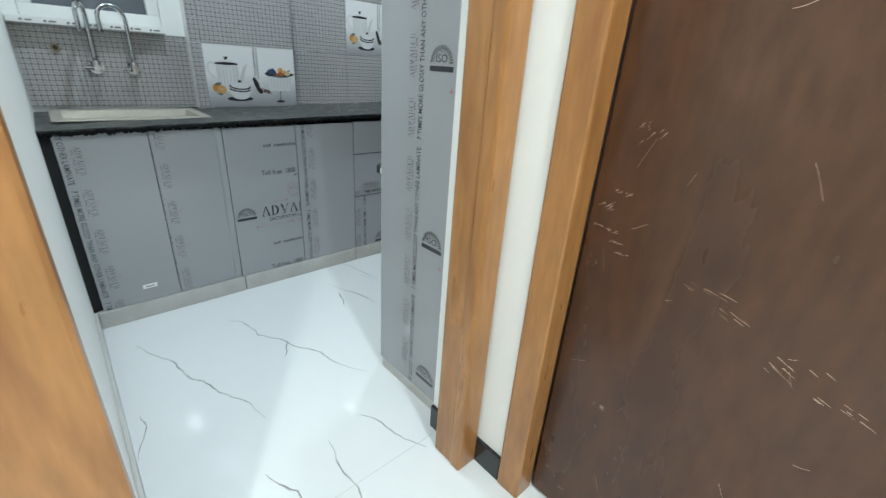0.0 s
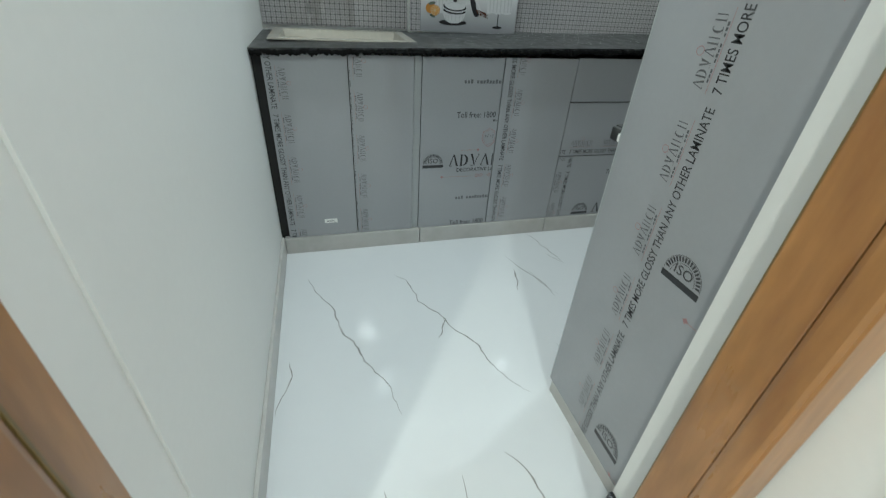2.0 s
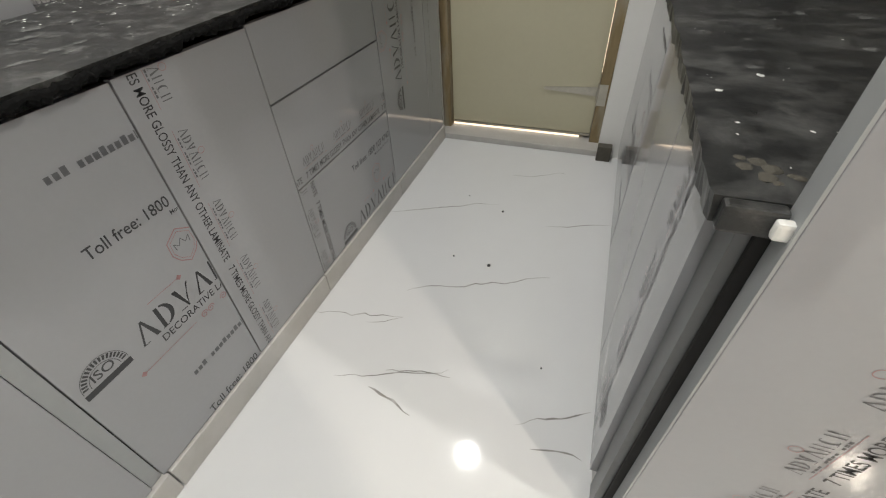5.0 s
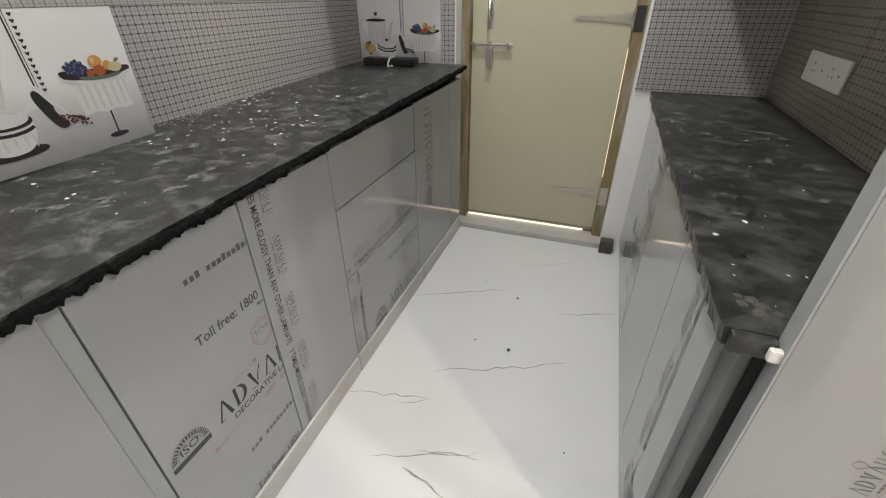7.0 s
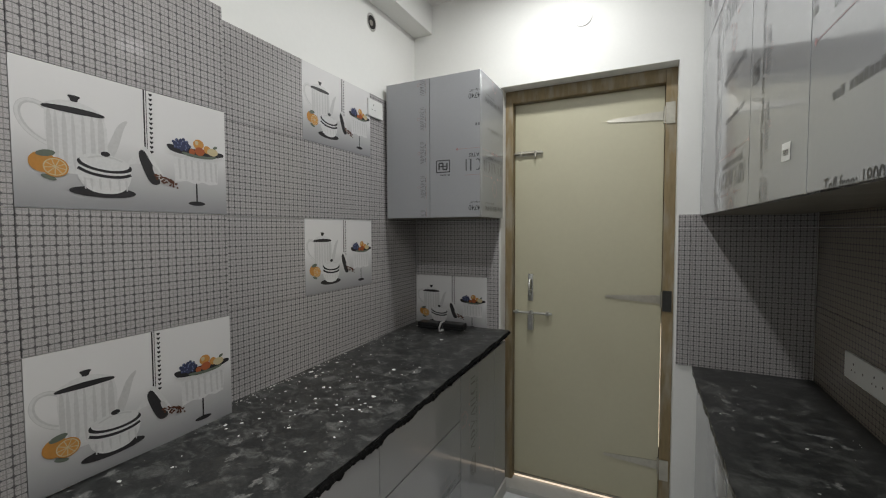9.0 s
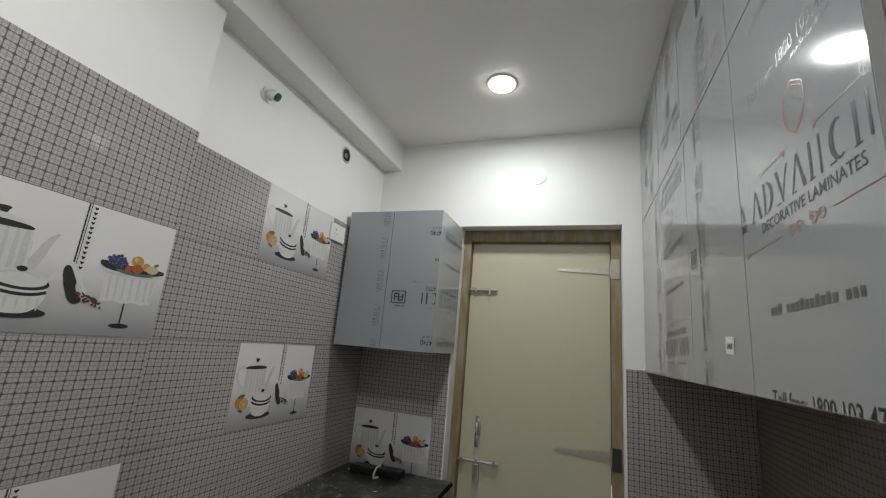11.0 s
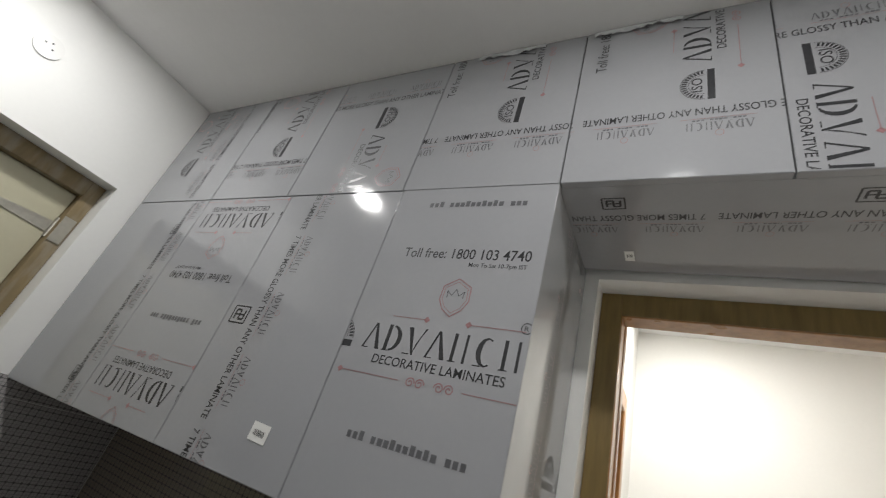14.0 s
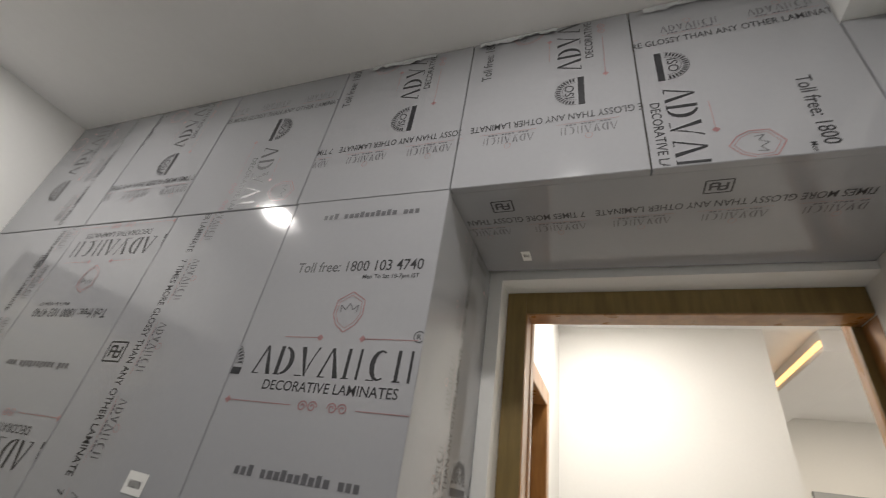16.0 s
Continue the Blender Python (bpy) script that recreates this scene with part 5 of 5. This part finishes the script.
# dried cement smears on the worktops
for nm, seed, count in (("west", 31, 90), ("east", 32, 30)):
    sp = bmesh.new()
    rnd = random.Random(seed)
    for k in range(count):
        if nm == "west":
            y = rnd.uniform(0.75, 2.3)
            x, z = rnd.uniform(WEST + 0.09 if y < 1.25 else WEST + 0.04, -0.06), left_z(y)
            ang = rnd.gauss(80, 25)
        else:
            y, x, z = rnd.uniform(1.25, 2.3), rnd.uniform(0.92, 1.22), 0.825
            ang = rnd.gauss(10, 40)
        for m in range(rnd.randint(1, 3)):
            size = min(0.03, 0.004 + rnd.expovariate(1) * 0.006)
            ca, sa = math.cos(radians(ang)), math.sin(radians(ang))
            ox, oy = x + rnd.uniform(-0.012, 0.012), y + rnd.uniform(-0.012, 0.012)
            rim = []
            for j in range(26):
                a = 6.2832 * j / 26
                q = 1 + 1.1 * noise.noise((math.cos(a) * 1.6, math.sin(a) * 1.6, k * 7 + m)) + 0.5 * noise.noise((math.cos(a) * 6, math.sin(a) * 6, k + m * 3))
                px, py = size * q * math.cos(a), size * 0.5 * q * math.sin(a)
                rim.append(sp.verts.new((ox + px * ca - py * sa, oy + px * sa + py * ca, z + 0.0007 + 0.00004 * m)))
            sp.faces.new(rim)
    solo("cement_smears", sp, M_SMEAR, "grey-white cement smears dried on the granite worktop", "cement smears", kind="stuff")


# ---- sink and taps ----
def sweep(bm, pts, r, seg=12):
    """A round tube along smooth points."""
    pts = [Vector(p) for p in pts]
    prev = None
    ref = Vector((0, 1, 0))
    for i, p in enumerate(pts):
        d = (pts[min(i + 1, len(pts) - 1)] - pts[max(i - 1, 0)]).normalized()
        a = d.cross(ref)
        if a.length < 0.05:
            a = d.cross(Vector((1, 0, 0)))
        a.normalize()
        b = d.cross(a).normalized()
        ring = [bm.verts.new(p + (a * math.cos(6.28319 * k / seg) + b * math.sin(6.28319 * k / seg)) * r) for k in range(seg)]
        if prev:
            for k in range(seg):
                bm.faces.new((prev[k], prev[(k + 1) % seg], ring[(k + 1) % seg], ring[k]))
        else:
            bm.faces.new(ring)
        prev = ring
    bm.faces.new(prev[::-1])
    return bm


def sink():
    x0, x1, y0, y1 = SINK
    zt = left_z(0.3) + 0.004
    s = thing("sink", ((x0 + x1) / 2, (y0 + y1) / 2, zt - 0.2), "dusty stainless steel sink set into the granite worktop", "sink")
    rim = bmesh.new()
    for a, b, c, d in ((x0 - 0.035, x0 + 0.004, y0 - 0.035, y1 + 0.035), (x1 - 0.004, x1 + 0.03, y0 - 0.035, y1 + 0.035), (x0 + 0.004, x1 - 0.004, y0 - 0.035, y0 + 0.004), (x0 + 0.004, x1 - 0.004, y1 - 0.004, y1 + 0.035)):
        box(rim, a, b, c, d, zt - 0.003, zt + 0.003, 0.0012)
    part("rim", rim, M_SINK, s)
    basin = bmesh.new()
    loops = []
    for inset, z in ((0.004, zt), (0.012, zt - 0.03), (0.022, zt - 0.17), (0.05, zt - 0.19)):
        c = [(x0 + inset, y0 + inset), (x1 - inset, y0 + inset), (x1 - inset, y1 - inset), (x0 + inset, y1 - inset)]
        loops.append([basin.verts.new((*p, z)) for p in c])
    for p, q in zip(loops, loops[1:]):
        for k in range(4):
            basin.faces.new((p[k], p[(k + 1) % 4], q[(k + 1) % 4], q[k]))
    basin.faces.new(loops[-1])
    bowl = part("bowl", basin, M_SINK, s)
    part("drain", disc(bmesh.new(), ((x0 + x1) / 2, (y0 + y1) / 2, zt - 0.1895), (0, 0, 1), 0.045, 0.004), M_STEEL, bowl)


M_SINK = material("dusty_steel", (0.52, 0.49, 0.43), 0.38, metal=0.55, grain=0.12, scale=50, wear=0.4, wear_scale=9, wear_colour=(0.42, 0.39, 0.33), rough_var=0.12)
sink()


def tap(y, turn):
    f = WEST + 0.009
    t = thing("wall_tap", (f, y, 1.04), "chrome swan-neck sink tap mounted on the tiles", "tap", "sink taps")
    part("flange", disc(bmesh.new(), (f, y, 1.045), (1, 0, 0), 0.028, 0.008, 24), M_CHROME, t, smooth=False)
    body = tube(bmesh.new(), (f + 0.008, y, 1.045), (f + 0.07, y, 1.045), 0.014)
    tube(body, (f + 0.055, y, 1.03), (f + 0.055, y, 1.075), 0.016)
    part("body", body, M_CHROME, t)
    pts = [(f + 0.055, y, 1.07 + 0.18 * k / 6) for k in range(7)]
    pts += [(f + 0.055 + 0.055 * (1 - math.cos(math.pi * k / 12)) * math.cos(radians(turn)), y - 0.055 * (1 - math.cos(math.pi * k / 12)) * math.sin(radians(turn)), 1.25 + 0.055 * math.sin(math.pi * k / 12)) for k in range(1, 13)]
    e = pts[-1]
    pts += [(e[0], e[1], e[2] - 0.02 * k) for k in range(1, 4)]
    part("spout", sweep(bmesh.new(), pts, 0.009), M_CHROME, t, smooth=True)
    h = tube(bmesh.new(), (f + 0.045, y, 1.045), (f + 0.045, y - 0.045, 1.045), 0.008)
    tube(h, (f + 0.045, y - 0.045, 1.045), (f + 0.075, y - 0.05, 1.045), 0.005)
    part("lever", h, M_CHROME, t)


tap(0.262, 20)
tap(0.405, 70)
st = thing("pipe_stub", (WEST + 0.01, 0.135, 1.12), "capped brass water outlet in the tiled wall", "pipe outlet")
part("collar", disc(bmesh.new(), (WEST + 0.008, 0.135, 1.12), (1, 0, 0), 0.016, 0.012, 20), M_RAWWOOD, st, "brass collar")
part("bore", disc(bmesh.new(), (WEST + 0.0202, 0.135, 1.12), (1, 0, 0), 0.009, 0.001, 16), M_GAP, st)

# ---- window over the sink, in its factory wrapping ----
w = thing("window_sink", (WEST, 0.3, WZ0), "white framed window in clear wrapping above the sink", "window", kind="structure")
for a, b, c, d in ((WY0 + 0.001, WY1 - 0.001, WZ0, WZ0 + 0.05), (WY0 + 0.001, WY1 - 0.001, WZ1 - 0.05, WZ1), (WY0 + 0.001, WY0 + 0.05, WZ0 + 0.05, WZ1 - 0.05), (WY1 - 0.05, WY1 - 0.001, WZ0 + 0.05, WZ1 - 0.05)):
    part("window_frame", boxed(WEST - 0.06, WEST - 0.005, a, b, c, d, 0.003), M_PLASTIC, w)
M_FROST = material("frosted_pane", (0.10, 0.11, 0.13), 0.25, grain=0.1)
part("pane", boxed(WEST - 0.04, WEST - 0.034, WY0 + 0.05, WY1 - 0.05, WZ0 + 0.05, WZ1 - 0.05), M_FROST, w)
sill = part("window_sill", boxed(WEST + 0.001, WEST + 0.06, 0.004, 0.56, 1.207, 1.233, 0.004), M_PLASTIC, w, "sill in crinkled clear film")
lb = bmesh.new()
for k in range(7):
    tube(lb, (WEST + 0.0601, 0.05 + k * 0.075, 1.219), (WEST + 0.0606, 0.05 + k * 0.075, 1.219), 0.005, None, 10)
    box(lb, WEST + 0.0601, WEST + 0.0606, 0.062 + k * 0.075, 0.085 + k * 0.075, 1.216, 1.222)
part("wrapping_print", lb, M_INKPALE, sill)


# ---- switches, covers, pipes, holes ----
def plate(name, label, centre, U, w, h, holes):
    """A socket plate on a wall: rounded plate and small dark holes. U: along the wall; the plate faces U x Z."""
    C, U = Vector(centre), Vector(U)
    V = Vector(Z)
    N = U.cross(V)
    m = Matrix((( U.x, V.x, N.x, C.x), (U.y, V.y, N.y, C.y), (U.z, V.z, N.z, C.z), (0, 0, 0, 1)))
    t = thing(name, C, label, "socket")
    b = boxed(-w / 2, w / 2, -h / 2, h / 2, 0, 0.011, 0.004)
    bmesh.ops.transform(b, matrix=m, verts=b.verts[:])
    part("plate", b, M_PLASTIC, t)
    for x, y, r in holes:
        hb = tube(bmesh.new(), (x, y, 0.0108), (x, y, 0.0114), r, None, 12)
        bmesh.ops.transform(hb, matrix=m, verts=hb.verts[:])
        part("socket_hole", hb, M_DARK, t)


three = [(-0.012, -0.008, 0.003), (0.012, -0.008, 0.003), (0, 0.014, 0.004)]
plate("wall_socket", "white plastic wall socket over the picture tile", (WEST + 0.008, 2.06, 2.042), (0, 1, 0), 0.12, 0.085, [(x - 0.02, y, r) for x, y, r in three])
plate("double_socket", "dusty white double socket plate above the worktop", (EAST - 0.008, 2.02, 0.99), (0, -1, 0), 0.29, 0.088, [(x - 0.075, y, r) for x, y, r in three] + [(x + 0.06, y, r) for x, y, r in three] + [(0.11, 0, 0.004), (-0.01, 0, 0.004)])
cv = thing("junction_cover", (0.385, BACK, 2.475), "round white junction box cover above the door", "box cover")
part("disc", disc(bmesh.new(), (0.385, BACK, 2.475), (0, -1, 0), 0.042, 0.006, 36), M_PLASTIC, cv)
mk = bmesh.new()
for dx, dz in ((-0.014, 0.006), (0.012, -0.004), (0.002, 0.016)):
    disc(mk, (0.385 + dx, BACK - 0.0058, 2.475 + dz), (0, -1, 0), 0.0035, 0.0006, 10)
part("screw_holes", mk, M_DARK, cv)
hp = thing("pipe_hole", (WEST, 2.056, 2.466), "round dark pipe hole with a rough plaster rim", "pipe hole")
ringb = bmesh.new()
for k in range(24):
    a = 6.2832 * k / 24
    r = 0.034 + 0.004 * noise.noise((k, 1, 1))
    tube(ringb, (WEST - 0.001, 2.056 + r * math.cos(a), 2.466 + r * 1.15 * math.sin(a)), (WEST + 0.004, 2.056 + r * math.cos(a), 2.466 + r * 1.15 * math.sin(a)), 0.006, 0.003, 6)
part("rim", ringb, M_CURB, hp)
part("bore", disc(bmesh.new(), (WEST, 2.056, 2.466), (1, 0, 0), 0.032, 0.003, 24), M_GAP, hp)
part("rubble", disc(bmesh.new(), (WEST, 2.050, 2.460), (1, 0, 0), 0.014, 0.005, 9), M_CONCRETE, hp, "crumb of grey mortar")
el = thing("pipe_elbow", (WEST, 1.50, 2.446), "white plastic pipe elbow sticking out of the wall", "pipe")
part("elbow", sweep(bmesh.new(), [(WEST - 0.002, 1.485, 2.446), (WEST + 0.018, 1.485, 2.446), (WEST + 0.030, 1.487, 2.443), (WEST + 0.038, 1.490, 2.438)], 0.021, 16), M_PLASTIC, el, smooth=True)
part("flange", disc(bmesh.new(), (WEST, 1.485, 2.446), (1, 0, 0), 0.034, 0.006, 24), M_PLASTIC, el)
M_GREEN = material("green_cap", (0.02, 0.07, 0.045), 0.4, grain=0.2)
part("cap", tube(bmesh.new(), (WEST + 0.037, 1.4896, 2.4387), (WEST + 0.044, 1.492, 2.434), 0.0165, None, 16), M_GREEN, el, "dark green cap")

# broken hole in the south wall: jagged plaster round a rough pocket
hb = bmesh.new()
cx, cz = (HX0 + HX1) / 2, (HZ0 + HZ1) / 2
corner = math.atan2((HZ1 - HZ0) / 2, (HX1 - HX0) / 2)
angles = sorted([6.2832 * k / 36 + 0.03 for k in range(36)] + [corner, math.pi - corner, math.pi + corner, 2 * math.pi - corner])
n = len(angles)
outer, inner = [], []
for a in angles:
    ca_, sa_ = math.cos(a), math.sin(a)
    s = 1 / max(abs(ca_) / ((HX1 - HX0) / 2), abs(sa_) / ((HZ1 - HZ0) / 2))
    r = 0.060 * (1 + 0.22 * noise.noise((ca_ * 1.7, sa_ * 1.7, 3)) + 0.22 * noise.noise((ca_ * 5, sa_ * 5, 8)))
    ex = r * ca_ * 1.06 - r * sa_ * 0.20
    ez = r * sa_ * 0.62 + r * ca_ * 0.30 - 0.012
    outer.append(hb.verts.new((cx + ca_ * s, -0.0003, cz + sa_ * s)))
    inner.append(hb.verts.new((cx + ex, -0.0003, cz + ez)))
for k in range(n):
    j = (k + 1) % n
    hb.faces.new((outer[k], outer[j], inner[j], inner[k]))
structure("plaster_patch", hb, M_WALL, "white plaster with a jagged broken edge", "plaster")
pk = bmesh.new()
for k in range(15):
    rr = random.Random(k)
    b = bmesh.ops.create_icosphere(pk, subdivisions=2, radius=rr.uniform(0.014, 0.03))
    off = Vector((cx + rr.uniform(-0.055, 0.055), -0.046 + rr.uniform(-0.015, 0.010), cz + rr.uniform(-0.045, 0.045)))
    for v in b["verts"]:
        v.co *= 1 + 0.3 * noise.noise(v.co * 60 + off * 9)
        v.co += off
box(pk, HX0, HX1, -0.14, -0.07, HZ0, HZ1)
structure("rubble_pocket", pk, M_CONCRETE, "broken brick and mortar inside the wall's hole", "rubble")

# two dark blocks on the worktop's far corner
z = left_z(2.35) + 0.0005
for x0, x1, y0, y1 in ((-0.462, -0.34, 2.335, 2.40), (-0.318, -0.20, 2.352, 2.42)):
    a = thing("power_adapter", ((x0 + x1) / 2, (y0 + y1) / 2, z), "small black plastic box lying on the worktop", "adapter", "black boxes")
    part("case", boxed(x0, x1, y0, y1, z, z + 0.036, 0.006), M_DARK, a)
    part("seam", boxed(x0 - 0.0004, x1 + 0.0004, y0 - 0.0004, y1 + 0.0004, z + 0.017, z + 0.0185), M_BLACKTILE, a)
solo("paper_slip", sweep(bmesh.new(), [(-0.30, 2.33, z + 0.004), (-0.315, 2.31, z + 0.003), (-0.33, 2.34, z + 0.012), (-0.333, 2.37, z + 0.034), (-0.328, 2.40, z + 0.036)], 0.005, 8), M_PLASTIC, "white plastic strip between two black boxes", "strip")

# ---- hall beyond the doorway ----
cove = bmesh.new()
box(cove, 2.951, 4.99, -0.80, -0.52, 2.60, CEIL - 0.001, 0.004)
structure("ceiling_cove", cove, M_CEIL, "dropped white ceiling border of the hall", "ceiling border")
cl = thing("cove_light", (3.9, -0.49, 2.6), "warm yellow strip light along the hall's ceiling border", "strip light")
part("strip", boxed(2.96, 4.98, -0.519, -0.512, 2.63, 2.66), M_COVE, cl)
hw = thing("window_hall", (5.0, -0.9, 1.6), "bright hall window with a dark frame", "window", kind="structure")
part("window_frame", boxed(4.97, 4.999, -1.75, -0.95, 1.55, 2.15, 0.004), M_LAMEDGE, hw)
part("pane", boxed(4.962, 4.969, -1.70, -1.0, 1.60, 2.10), M_DAY, hw)

# rough mortar at the near end of the east worktop
mo = bmesh.new()
for k in range(13):
    rr = random.Random(100 + k)
    b = bmesh.ops.create_icosphere(mo, subdivisions=2, radius=rr.uniform(0.004, 0.011))
    off = Vector((rr.uniform(0.885, 0.985), 0, 0.8252 - 0.002 * rr.random()))
    off.y = 0.945 - 0.45 * (off.x - 0.885) + rr.uniform(-0.02, 0.02)
    for v in b["verts"]:
        v.co *= 1 + 0.4 * noise.noise(v.co * 90 + off * 20)
        v.co.z *= 0.35
        v.co += off
solo("mortar_smear", mo, M_MORTAR, "rough beige mortar on the worktop's raw end", "mortar", kind="stuff")
pc = boxed(0.921, 0.9372, 0.846, 0.8574, 0.802, 0.821, 0.004)
solo("plaster_dab", pc, M_PAINTSPOT, "white plaster dab between worktop and tall panel", "plaster dab")


def crinkled_film(y0, y1, seed):
    """A loose crumpled edge of clear film along the top of a loft door."""
    bm = bmesh.new()
    nu, nv = 40, 6
    grid = []
    for i in range(nu + 1):
        y = y0 + (y1 - y0) * i / nu
        col = []
        for j in range(nv + 1):
            z = CEIL - 0.004 - 0.035 * (j / nv) * (0.6 + 0.4 * noise.noise((y * 14, seed, 0)))
            lift = 0.003 + 0.010 * abs(noise.noise((y * 38, z * 60, seed))) * (j / nv)
            col.append(bm.verts.new((front_x(y) - lift, y, z)))
        grid.append(col)
    for i in range(nu):
        for j in range(nv):
            bm.faces.new((grid[i][j], grid[i + 1][j], grid[i + 1][j + 1], grid[i][j + 1]))
    return bm


for k, (a, b) in enumerate(((0.12, 0.42), (0.62, 0.82), (0.95, 1.15))):
    solo("loose_film", crinkled_film(a, b, k), M_FILM, "crumpled loose edge of clear protective film", "plastic film", "loose film")
